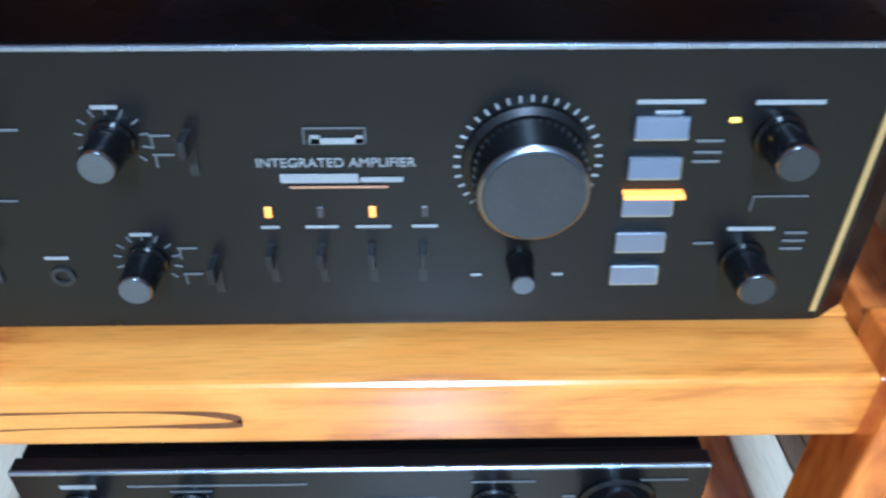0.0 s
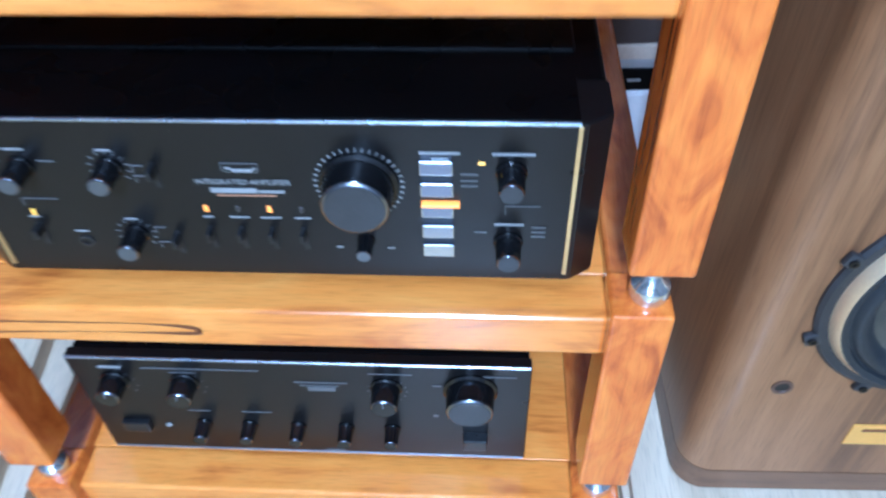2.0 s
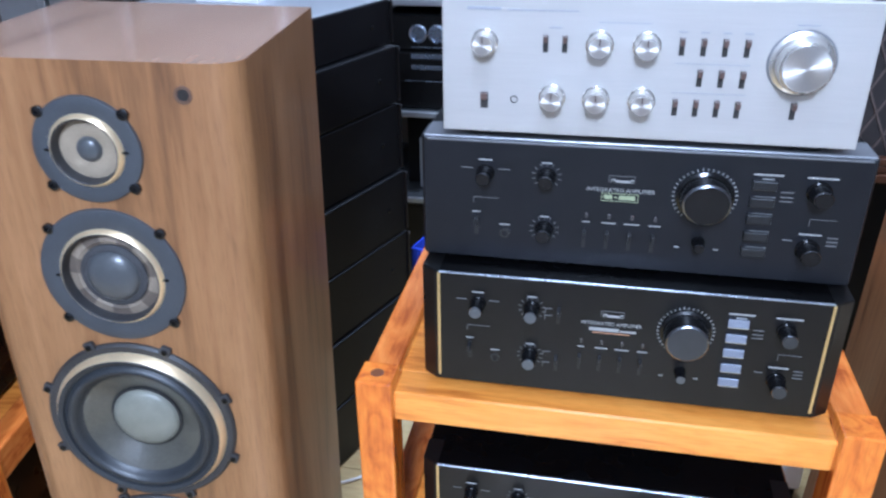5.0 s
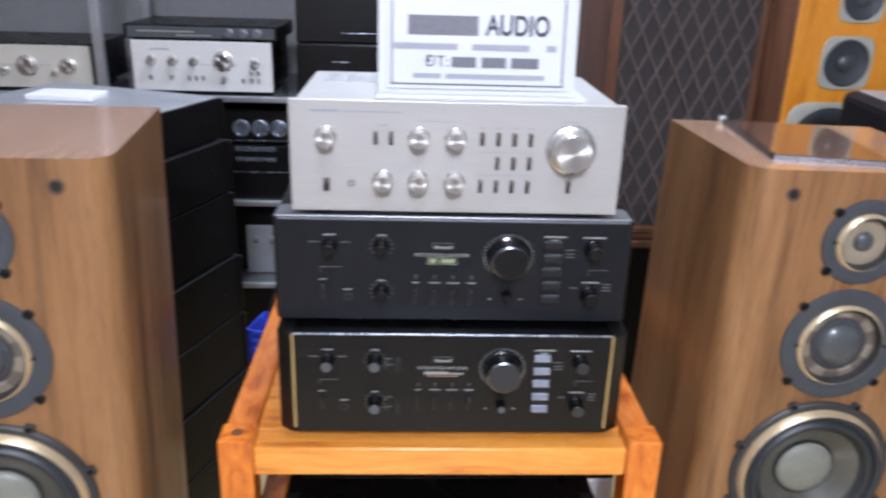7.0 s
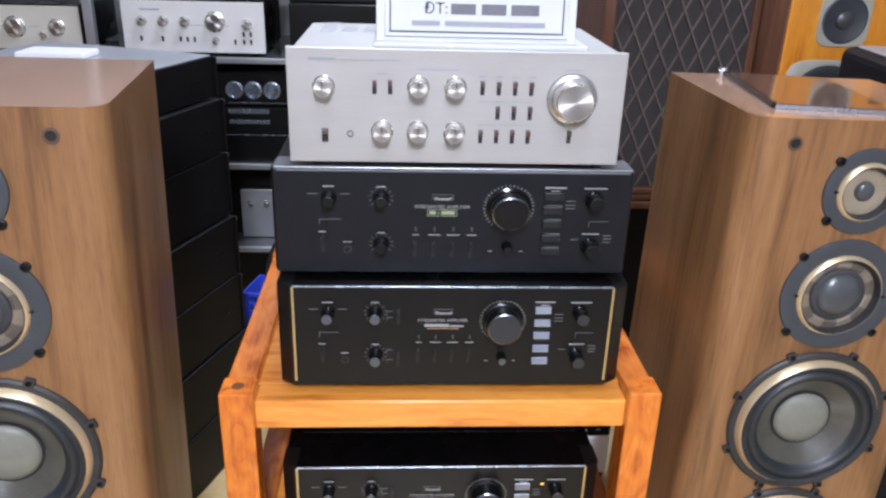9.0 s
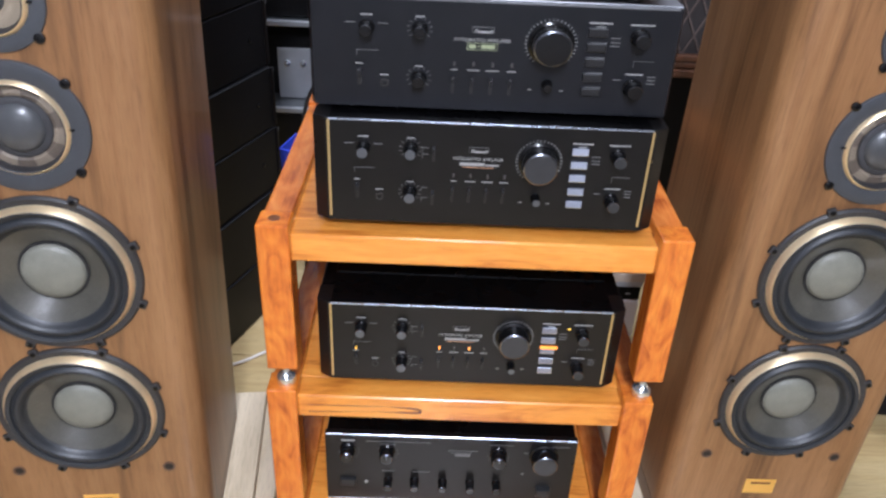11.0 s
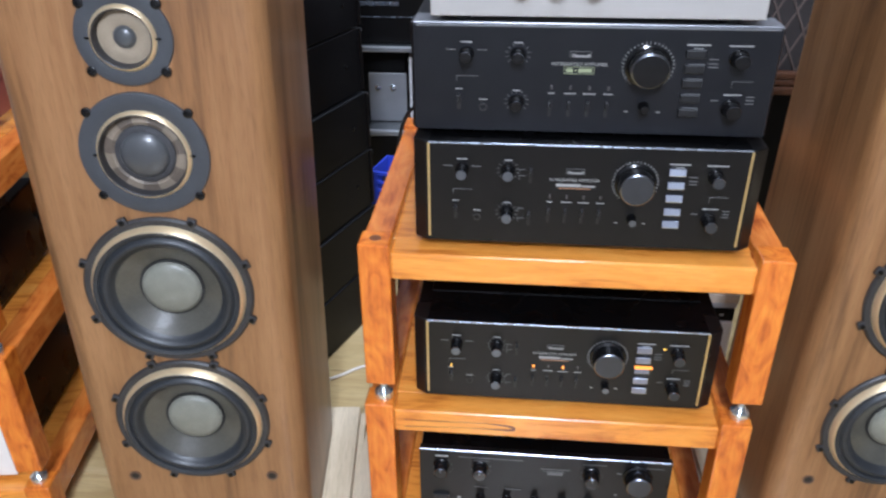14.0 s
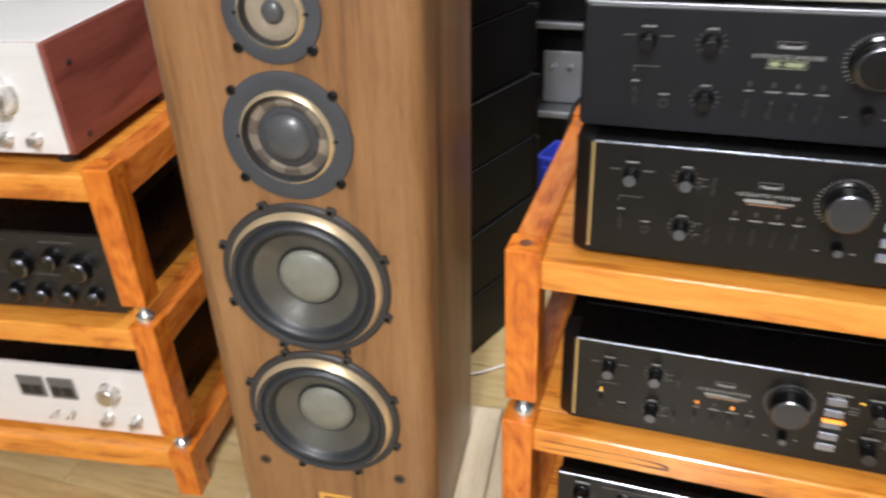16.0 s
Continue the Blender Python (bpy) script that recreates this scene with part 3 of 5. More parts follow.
    part("maker_mark", bars([(-0.0135, z(0.101), 0.022, 0.0026), (-0.022, z(0.1018), 0.004, 0.004), (-0.004, z(0.1018), 0.003, 0.0036)], -0.0006), print_white, a, "pale maker's mark")
    words("INTEGRATED AMPLIFIER", 0.0062, front(-0.0145, z(0.0905), -0.0007), print_white, a)
    if badge:
        part("model_plate", bars([(-0.0145, z(0.0868), 0.036, 0.0006), (-0.0145, z(0.0782), 0.036, 0.0006), (-0.0322, z(0.0825), 0.0006, 0.0086), (0.0032, z(0.0825), 0.0006, 0.0086)], -0.0006), print_green, a, "thin green outlined plate")
        part("model_mark", bars([(-0.026, z(0.0825), 0.008, 0.0046), (-0.0185, z(0.0825), 0.003, 0.0014), (-0.0075, z(0.0825), 0.016, 0.0046)], -0.0006), print_green, a, "pale green model mark")
        tagged(part("key_print", bars([(0.1215, z(v + 0.0075), 0.019, 0.0014) for v in (0.086, 0.067, 0.047, 0.028)], -0.0005), print_dim, a), kind="stuff")
    else:
        part("model_mark", bars([(-0.022, z(0.083), 0.033, 0.0042), (0.0045, z(0.0822), 0.018, 0.0022)], -0.0006), print_white, a, "pale model mark")
        part("model_line", bars([(-0.014, z(0.0785), 0.042, 0.0008)], -0.0006), print_copper, a, "thin copper line")
    if spread != 1.0:
        for o in a.children:
            if o.name.split(".")[0] not in ("front_panel", "case", "lid", "top_cover", "top_edge", "top_bevel", "rubber_foot"):
                o.matrix_basis = Matrix.Diagonal((spread, 1, 1, 1)) @ o.matrix_basis
    return a


SH = [t + SHELF for t in TOPS]
dark_amplifier(pose(0.0145, 0.004, SH[0]), "black amplifier with gold side strips and steel keys, switched off", False, height=0.166, raise_print=0.002)
dark_amplifier(pose(0.007, 0.012, SH[1]), "black amplifier with gold strips, amber lamps lit", True, height=0.162, raise_print=-0.004)
dark_amplifier(pose(0.0125, 0.034, SH[0] + 0.168), "charcoal black amplifier with black knobs stacked on another", False, False, False, 0.47, 0.226, grey_panel, 0.146, True, True, -0.0165, 1.075, h0=0.005, left=0.016)


def plain_black_amplifier(m, label):
    """The lowest amplifier: a plain black front with black knobs."""
    a = thing("amplifier", m, label, "amplifier", "stacked black amplifiers")
    w, h0, h1 = 0.428, 0.014, 0.176
    feet(a, 0.17, 0.05, 0.32, h0, 0.02)
    part("front_panel", boxed((-w / 2, 0, h0 + 0.008), (w / 2, 0.012, h1), 0.0012, 2), black_panel, a)
    case(a, w - 0.004, 0.36, h0, h1 - 0.001, 0.012, black_steel)
    part("top_edge", boxed((-w / 2 + 0.001, -0.0006, h1 - 0.0025), (w / 2 - 0.001, 0.002, h1 + 0.0004), 0.0005, 1), edge_steel, a, "bright top edge")
    part("bottom_edge", boxed((-w / 2 + 0.001, -0.0006, h0 + 0.006), (w / 2 - 0.001, 0.002, h0 + 0.0088), 0.0005, 1), edge_grey, a)
    z = lambda v: h0 + 0.01 + v  # noqa: E731
    for x in (-0.176, -0.109):
        knob(a, x, z(0.117), 0.0125, 0.022, mark=print_dim, cap=black_knob)
    knob(a, 0.081, z(0.117), 0.0135, 0.024, mark=print_dim, cap=black_knob)
    knob(a, 0.159, z(0.116), 0.0225, 0.026, name="volume_knob", cap=knob_cap, taper=0.95, seg=40, label="large volume knob")
    for x in (-0.107, -0.061, -0.012, 0.036, 0.082):
        knob(a, x, z(0.046), 0.0075, 0.02, cap=black_knob, seg=20)
    part("selector_key", boxed((0.152, -0.012, z(0.028)), (0.176, 0.001, z(0.044)), 0.0015, 2), button_dark, a)
    part("power_button", boxed((-0.19, -0.006, z(0.034)), (-0.163, 0.001, z(0.05)), 0.0015, 2), button_dark, a)
    part("power_light", lathe(bmesh.new(), [(0.003, 0), (0.003, 0.0012), (0, 0.0016)], front(-0.145, z(0.041)), 16), print_white, a, "small pale lamp", True)
    rows = [(-0.175, z(0.138), 0.022, 0.0034), (0.086, z(0.138), 0.04, 0.0012), (-0.107, z(0.069), 0.022, 0.0011), (-0.05, z(0.069), 0.03, 0.0011)]
    dim = [(-0.09, z(0.138), 0.11, 0.0014), (0.02, z(0.122), 0.05, 0.0014), (0.018, z(0.117), 0.036, 0.0012), (0.02, z(0.112), 0.026, 0.006), (0.128, z(0.122), 0.008, 0.002), (0.126, z(0.072), 0.005, 0.004), (-0.107, z(0.132), 0.026, 0.0011), (0.186, z(0.138), 0.03, 0.0011), (0.02, z(0.003), 0.02, 0.0012)]
    tagged(part("panel_print", bars(rows[:1], -0.0004), print_white, a, "pale maker's mark"), kind="stuff")
    tagged(part("fine_print", bars(dim + rows[1:], -0.0004), print_dim, a, "dim printed markings"), kind="stuff")
    tagged(part("knob_scale", dial_marks(0.082, z(0.112), 0.018, 13, -140, 140, 0.0006, 0.002, -0.0003), print_dim, a), kind="stuff")
    tagged(part("knob_scale", dial_marks(-0.173, z(0.112), 0.017, 9, -130, 130, 0.0006, 0.002, -0.0003), print_dim, a), kind="stuff")
    tagged(part("knob_scale", dial_marks(-0.107, z(0.112), 0.017, 9, -130, 130, 0.0006, 0.002, -0.0003), print_dim, a), kind="stuff")
    return a


plain_black_amplifier(pose(-0.0105, 0.024, SH[2]), "plain black amplifier with black knobs on the lowest tier")


def silver_amplifier(m, label):
    a = thing("amplifier", m, label, "amplifier")
    w, h0, h1 = 0.412, 0.009, 0.149
    feet(a, 0.17, 0.03, 0.22, h0, 0.015)
    part("front_panel", boxed((-w / 2, 0, h0), (w / 2, 0.008, h1), 0.0012, 2), silver_panel, a, "pale silver front panel")
    body = part("case", boxed((-w / 2 + 0.006, 0.008, h0), (w / 2 - 0.006, 0.25, h1 - 0.002), 0.003, 2), silver_top, a)
    for x0 in (-0.18, 0.03):
        bm = bmesh.new()
        for k in range(5):
            for j in range(5):
                box(bm, (x0 + k * 0.03 + j * 0.0042, 0.15, h1 - 0.0025), (x0 + k * 0.03 + j * 0.0042 + 0.0026, 0.225, h1 - 0.0014))
        part("vent_slots", bm, grey_plate, body, "row of grey vent slots")
    z = lambda v: h0 + v  # noqa: E731
    for x, v in ((-0.162, 0.094), (-0.048, 0.095), (-0.003, 0.095), (-0.092, 0.04), (-0.048, 0.04), (-0.003, 0.04)):
        knob(a, x, z(v), 0.0122, 0.02, body=silver_knob, cap=turned_cap, mark=slot_brown)
    part("knob_ring", lathe(bmesh.new(), [(0.0315, 0), (0.0315, 0.0012), (0.028, 0.0014)], front(0.141, z(0.083)), 48), edge_grey, a, smooth=True)
    knob(a, 0.141, z(0.083), 0.0265, 0.024, body=silver_knob, cap=turned_cap, name="volume_knob", label="large turned silver volume knob", seg=48)
    for x, v in [(-0.101, 0.094), (-0.082, 0.094)] + [(0.03 + 0.02 * k, 0.095) for k in range(4)] + [(0.05 + 0.02 * k, 0.065) for k in range(3)] + [(0.03 + 0.0198 * k, 0.035) for k in range(4)] + [(0.141, 0.036)]:
        lever(a, x, z(v), 0.0052, 0.017, 0.008, slot_brown)
    lever(a, -0.162, z(0.034), 0.008, 0.017, 0.007, slot_brown, name="power_switch")
    part("headphone_jack", lathe(bmesh.new(), [(0.004, 0), (0.004, 0.001), (0.003, 0.001), (0.0028, -0.003), (0, -0.003)], front(-0.131, z(0.036)), 18), slot_dark, a, "headphone socket", True)
    part("maker_mark", bars([(-0.163, z(0.127), 0.034, 0.0028)], -0.0003), ink_grey, a, "grey maker's mark")
    tagged(part("panel_print", bars([(-0.105, z(0.126), 0.07, 0.0012), (-0.025, z(0.116), 0.05, 0.0008), (0.06, z(0.079), 0.07, 0.0006), (0.06, z(0.05), 0.07, 0.0006), (-0.092, z(0.11), 0.012, 0.001), (0.141, z(0.118), 0.02, 0.001)] + [(0.03 + 0.02 * k, z(0.109), 0.008, 0.0012) for k in range(4)], -0.0003), ink_grey, a), kind="stuff")
    return a


S_Z = SH[0] + 0.168 + 0.149
silver_amplifier(pose(0.0115, 0.03, S_Z), "silver brushed-metal amplifier on top of the stack")

# sign standing on the silver amplifier
S_TOP = S_Z + 0.147
sign = thing("sign", pose(0.034, 0.05, S_TOP), "white shop sign in a clear acrylic stand", "sign")
part("base", boxed((-0.125, -0.008, 0), (0.135, 0.07, 0.007), 0.002, 2), sign_white, sign, "white slab base")
lean = pose(0, 0.004, 0.007, -6)
part("holder", boxed((-0.122, 0.004, 0.0), (0.122, 0.008, 0.2), 0.0015, 2), sign_white, sign, m=lean)
face = part("face", boxed((-0.112, 0.001, 0.006), (0.112, 0.0038, 0.196), 0.0008, 1), sign_white, sign, "white printed sheet", m=lean)
part("border", bars([(0, 0.012, 0.212, 0.0018), (-0.105, 0.1, 0.0018, 0.178), (0.105, 0.1, 0.0018, 0.178), (0, 0.19, 0.212, 0.0018)], 0.0008), ink, face)
words("AUDIO", 0.033, front(0.048, 0.082, 0.0006) @ Matrix.Diagonal((0.74, 1, 1, 1)), ink, face, weight=0.0009)
part("name_bar", bars([(-0.043, 0.082, 0.085, 0.023)], 0.0007), ink_soft, face, "dark plain bar")
part("address_bar", bars([(-0.064, 0.057, 0.078, 0.0075), (0.028, 0.057, 0.07, 0.0075), (0.09, 0.057, 0.012, 0.0075)], 0.0007), ink_grey, face, "grey plain bars")
words("ĐT:", 0.019, front(-0.05, 0.039, 0.0006), ink, face)
part("phone_bar", bars([(-0.017, 0.039, 0.03, 0.0125), (0.02, 0.039, 0.03, 0.0125), (0.058, 0.039, 0.034, 0.0125)], 0.0007), ink_soft, face, "dark plain bars")
part("web_bar", bars([(-0.062, 0.022, 0.034, 0.006), (0.022, 0.022, 0.122, 0.006)], 0.0007), ink_grey, face, "grey plain bars")


# ---- tall floor speakers ----
SPK_W, SPK_D, SPK_H, SPK_R = 0.336, 0.31, 0.994, 0.032
DRIVERS = {"tweeter": (0.9, 0.0588), "midrange": (0.7505, 0.0832), "woofer": (0.543, 0.118), "woofer_low": (0.304, 0.118)}


def ring_points(x, z, r, n=48):
    return [(x + r * math.cos(2 * math.pi * k / n), z + r * math.sin(2 * math.pi * k / n)) for k in range(n)]


def speaker_cabinet(parent):
    """A veneered box with rounded front corners; the drivers' holes go through its front."""
    bm = bmesh.new()
    hw, r, z0, z1 = SPK_W / 2, SPK_R, 0.0375, SPK_H
    right = [(hw - r + r * math.sin(a), r - r * math.cos(a)) for a in [math.pi / 2 * k / 8 for k in range(9)]]
    side = right + [(hw, SPK_D), (-hw, SPK_D)] + [(-x, y) for x, y in reversed(right)]
    low, high = [bm.verts.new((x, y, z0)) for x, y in side], [bm.verts.new((x, y, z1)) for x, y in side]
    for k in range(len(side) - 1):
        bm.faces.new((low[k], low[k + 1], high[k + 1], high[k]))
    bm.faces.new(low)
    tb = bmesh.new()
    tb.faces.new([tb.verts.new((x, y, z1)) for x, y in side])
    edges = [bm.edges.get((low[0], low[-1])), bm.edges.new((high[0], high[-1])), bm.edges.get((low[0], high[0])), bm.edges.get((low[-1], high[-1]))]
    for z, rad in DRIVERS.values():
        loop = [bm.verts.new((x, 0, zz)) for x, zz in ring_points(0, z, rad - 0.012)]
        inner = [bm.verts.new((v.co.x, 0.02, v.co.z)) for v in loop]
        for k in range(len(loop)):
            edges.append(bm.edges.new((loop[k], loop[(k + 1) % len(loop)])))
            bm.faces.new((loop[k], loop[(k + 1) % len(loop)], inner[(k + 1) % len(loop)], inner[k]))
    bmesh.ops.triangle_fill(bm, use_beauty=True, use_dissolve=False, edges=edges, normal=(0, -1, 0))
    # top in the lightened walnut: the glare is part of its colour
    part("top_panel", tb, walnut_top_glare, parent, "glossy walnut top, glare in its colour")
    ob = part("cabinet", bm, walnut, parent, "walnut-veneered cabinet", True)
    return ob


def woofer(parent, z, rad):
    at = front(0, z)
    bm = lathe(bmesh.new(), [(rad - 0.012, -0.004), (rad - 0.0125, 0.005), (rad - 0.003, 0.006), (rad, 0.003), (rad, 0.0)], seg=64)
    for k in range(8):
        a = math.radians(22.5 + 45 * k)
        box(bm, (-0.0065, -0.006, 0), (0.0065, 0.007, 0.0065), 0.0018, 2, m=pose((rad + 0.001) * math.cos(a), (rad + 0.001) * math.sin(a), 0) @ pose(0, 0, 0, 0, 0, math.degrees(a) - 90))
    w = part("woofer", bm, frame_black, parent, "ten-inch woofer in a black cast frame", True, at)
    bolt = None
    for k in range(8):
        a = math.radians(22.5 + 45 * k)
        at = pose((rad + 0.002) * math.cos(a), (rad + 0.002) * math.sin(a), 0)
        if bolt is None:
            bolt = part("bolt", lathe(bmesh.new(), [(0.0036, 0.006), (0.0036, 0.0085), (0.0016, 0.0088), (0.0014, 0.0072), (0, 0.0072)], seg=12), black_knob, w, smooth=True, m=at)
        else:
            twin(bolt, at, w)
    g = rad - 0.0105
    part("gold_ring", lathe(bmesh.new(), [(g, 0.004), (g - 0.0012, 0.0075), (g - 0.006, 0.0152), (g - 0.0064, 0.0156)], seg=64), gold_ring, w, "champagne gold ring", True)
    s = g - 0.0085
    prof = [(s + 0.0022, 0.0156), (s + 0.001, 0.0165), (s, 0.016), (s - 0.004, 0.0145), (s - 0.005, 0.0115)] + [(s - 0.005 - 0.017 * k / 10, 0.0095 + 0.0075 * math.sin(math.pi * k / 10)) for k in range(1, 10)] + [(s - 0.022, 0.0085), (s - 0.0255, 0.006)]
    part("surround", lathe(bmesh.new(), prof, seg=64), surround, w, "black rubber surround", True)
    c = s - 0.0255
    part("cone", lathe(bmesh.new(), [(c, 0.006), (c * 0.8, -0.0025), (0.044, -0.0125), (0.03, -0.019), (0.02, -0.022)], seg=64), cone_grey, w, "grey-brown woven cone", True)
    part("dust_cap", lathe(bmesh.new(), [(0.0425, -0.0105)] + [(0.042 * math.cos(a), -0.0095 + 0.012 * math.sin(a)) for a in [math.pi / 2 * k / 8 for k in range(8)]] + [(0, 0.0025)], seg=48), cap_grey, w, "pale grey dust cap", True)
    part("cap_seam", lathe(bmesh.new(), [(0.0455, -0.0125), (0.0448, -0.0092), (0.042, -0.0092)], seg=48), rubber, w, smooth=True)
    return w


def dome_driver(parent, name, z, rad, inner, dome, segs, label):
    at = front(0, z)
    bm = lathe(bmesh.new(), [(rad, 0), (rad - 0.0008, 0.003), (rad - 0.003, 0.0036), (inner + 0.006, 0.0034), (inner, 0.001), (inner, -0.006)], seg=64)
    d = part(name, bm, face_grey, parent, label, True, at)
    part("gold_ring", lathe(bmesh.new(), [(inner + 0.006, 0.003), (inner + 0.0055, 0.0042), (inner + 0.002, 0.0088), (inner + 0.0016, 0.009)], seg=56), gold_ring, d, "champagne gold ring", True)
    part("inner_rim", lathe(bmesh.new(), [(inner + 0.0016, 0.009), (inner + 0.001, 0.0092), (inner, 0.0086), (inner - 0.002, -0.004)], seg=56), frame_black, d, smooth=True)
    # diaphragm of alternating pale and dark sectors behind a ring
    for k in range(segs):
        bm = bmesh.new()
        a0, a1 = 2 * math.pi * k / segs, 2 * math.pi * (k + 1) / segs
        rows = []
        for i in range(7):
            a = a0 + (a1 - a0) * i / 6
            rows.append([bm.verts.new((q * math.cos(a), q * math.sin(a), h)) for q, h in ((inner - 0.0015, -0.0035), ((inner + dome) / 2, -0.0012), (dome * (1.02 if name == "tweeter" else 1.2), -0.0035))])
        for p, q in zip(rows, rows[1:]):
            for i in range(2):
                bm.faces.new((p[i], q[i], q[i + 1], p[i + 1]))
        part("sector", bm, tan_diaphragm if name == "tweeter" else mesh_brown if k % 2 else mesh_dark, d, smooth=True)
    prof = [(dome * 1.12, -0.0042), (dome * 1.05, -0.001)] + [(dome * math.cos(a), -0.001 + dome * 0.42 * math.sin(a)) for a in [math.pi / 2 * i / 8 for i in range(8)]] + [(0, -0.001 + dome * 0.42)]
    if name == "midrange":
        part("woven_rim", lathe(bmesh.new(), [(dome * 1.23, -0.004), (dome * 1.22, -0.0005), (dome * 1.12, 0.0012), (dome * 0.98, 0.0012)], seg=48), woven_rim, d, "dark woven rim", True)
    part("dome", lathe(bmesh.new(), prof, seg=48), dome_grey, d, "soft grey dome", True)
    screw = None
    for a in (42, 138, 222, 318):
        a = math.radians(a)
        at = pose((rad + 0.0015) * math.cos(a), (rad + 0.0015) * math.sin(a), 0)
        if screw is None:
            screw = part("screw", lathe(bmesh.new(), [(0.0062, 0), (0.0062, 0.004), (0.005, 0.0046), (0.0024, 0.0046), (0.0022, 0.0028), (0, 0.0028)], seg=16), black_knob, d, "black socket screw", True, at)
        else:
            twin(screw, at, d)
    for s in (-1, 1):
        part("lug", boxed((s * (inner + 0.006) - 0.0045, -0.0012, 0.003), (s * (inner + 0.006) + 0.0045, 0.0012, 0.0055), 0.0005, 1), black_knob, d)
    return d


def tall_speaker(m, label):
    s = thing("floor_speaker", m, label, "speaker", "pair of tall walnut speakers")
    speaker_cabinet(s)
    hw, r = SPK_W / 2 - 0.0006, SPK_R
    bm = bmesh.new()
    right = [(hw - r + r * math.sin(a), 0.0006 + r - r * math.cos(a)) for a in [math.pi / 2 * k / 8 for k in range(9)]]
    side = right + [(hw, SPK_D - 0.004), (-hw, SPK_D - 0.004)] + [(-x, y) for x, y in reversed(right)]
    low, high = [bm.verts.new((x, y, 0)) for x, y in side], [bm.verts.new((x, y, 0.0345)) for x, y in side]
    for k in range(len(side)):
        bm.faces.new((low[k], low[(k + 1) % len(side)], high[(k + 1) % len(side)], high[k]))
    bm.faces.new(low), bm.faces.new(high)
    part("plinth", bm, plinth_wood, s, "darker walnut plinth", True)
    part("groove", boxed((-hw + r, 0.003, 0.034), (hw - r, SPK_D - 0.01, 0.038)), hole_black, s, "dark groove")
    part("groove", boxed((-hw + 0.003, r, 0.034), (hw - 0.003, SPK_D - 0.01, 0.0379)), hole_black, s)
    dome_driver(s, "tweeter", *DRIVERS["tweeter"], 0.0345, 0.0125, 10, "tweeter with a round grey plate")
    dome_driver(s, "midrange", *DRIVERS["midrange"], 0.0545, 0.0315, 14, "dome midrange with a round grey plate")
    woofer(s, *DRIVERS["woofer"])
    woofer(s, *DRIVERS["woofer_low"])
    for x, z in ((-0.11, 0.962), (0.11, 0.962), (-0.111, 0.185), (0.111, 0.185)):
        h = part("grille_socket", lathe(bmesh.new(), [(0.0095, 0), (0.0095, 0.0014), (0.0068, 0.0016), (0.006, 0.0004)], front(x, z), 20), hole_rim, s, "dark grille socket", True)
        part("bore", lathe(bmesh.new(), [(0.0064, 0.0006), (0, 0.0005)], front(x, z), 20), hole_black, h)
    badge = part("badge", boxed((-0.027, -0.0016, 0.094), (0.027, 0.0005, 0.127), 0.0008, 2), badge_gold, s, "small brass maker's badge")
    part("badge_print", bars([(0, 0.119, 0.034, 0.004)], -0.0017), knot_dark, badge)
    return s


BOARD_L, BOARD_R = 0.055, 0.031
tall_speaker(pose(SL_X, SL_Y, SL_Z, 0, SL_LEAN, SL_YAW), "tall walnut floor speaker with four drivers on a pale board")
tall_speaker(pose(SR_X, SR_Y, SR_Z, 0, SR_LEAN, SR_YAW), "tall walnut floor speaker carrying a glass plate on top")


def floor_board(m, w, d, h, label):
    b = thing("base_board", m, label, "board", "boards under the speakers")
    part("upper_board", boxed((-w / 2, 0, h * 0.5), (w / 2, d, h), 0.002, 2), board_wood, b)
    part("lower_board", boxed((-w / 2 - 0.008, 0.004, 0), (w / 2 + 0.012, d + 0.01, h * 0.5), 0.002, 2), board_wood, b)
    return b


floor_board(pose(SL_X, SL_Y, 0, 0, 0, SL_YAW) @ pose(0.005, -0.02, 0), 0.43, 0.40, BOARD_L, "pale wooden board under the tall speaker")
floor_board(pose(SR_X, SR_Y, 0, 0, 0, SR_YAW) @ pose(0.0, -0.10, 0), 0.42, 0.46, BOARD_R, "pale wooden board under the second tall speaker")
strip = thing("plank", pose(-0.345, -0.05, 0, 0, 0, 2), "loose pale plank on the floor beside the board", "plank")
part("plank_body", boxed((-0.018, 0, 0), (0.018, 0.36, 0.03), 0.002, 2), board_wood, strip)

# glass plate on the right speaker, with a steel edge and corner stud
gp = thing("glass_plate", pose(SR_X, SR_Y, SR_Z, 0, SR_LEAN, SR_YAW) @ pose(-0.117, 0.057, SPK_H, 0, 0, -7.5), "dark glass plate with a bright edge lying on the speaker", "plate")
part("pane", boxed((0.001, 0.001, 0.002), (0.155, 0.236, 0.0065), 0.0008, 1), smoked, gp)
part("edge", boxed((0.0, -0.002, 0.0), (0.155, 0.0008, 0.0055), 0.0006, 1), edge_steel, gp, "pale front edge")
part("edge", boxed((-0.004, -0.002, 0.0), (0.0008, 0.236, 0.0085), 0.0006, 1), black_knob, gp)
part("stud", lathe(bmesh.new(), [(0, 0), (0.006, 0), (0.006, 0.006), (0.008, 0.008), (0.007, 0.012), (0, 0.0135)], pose(-0.003, 0.243, 0), 20), chrome, gp, "small steel stud", True)


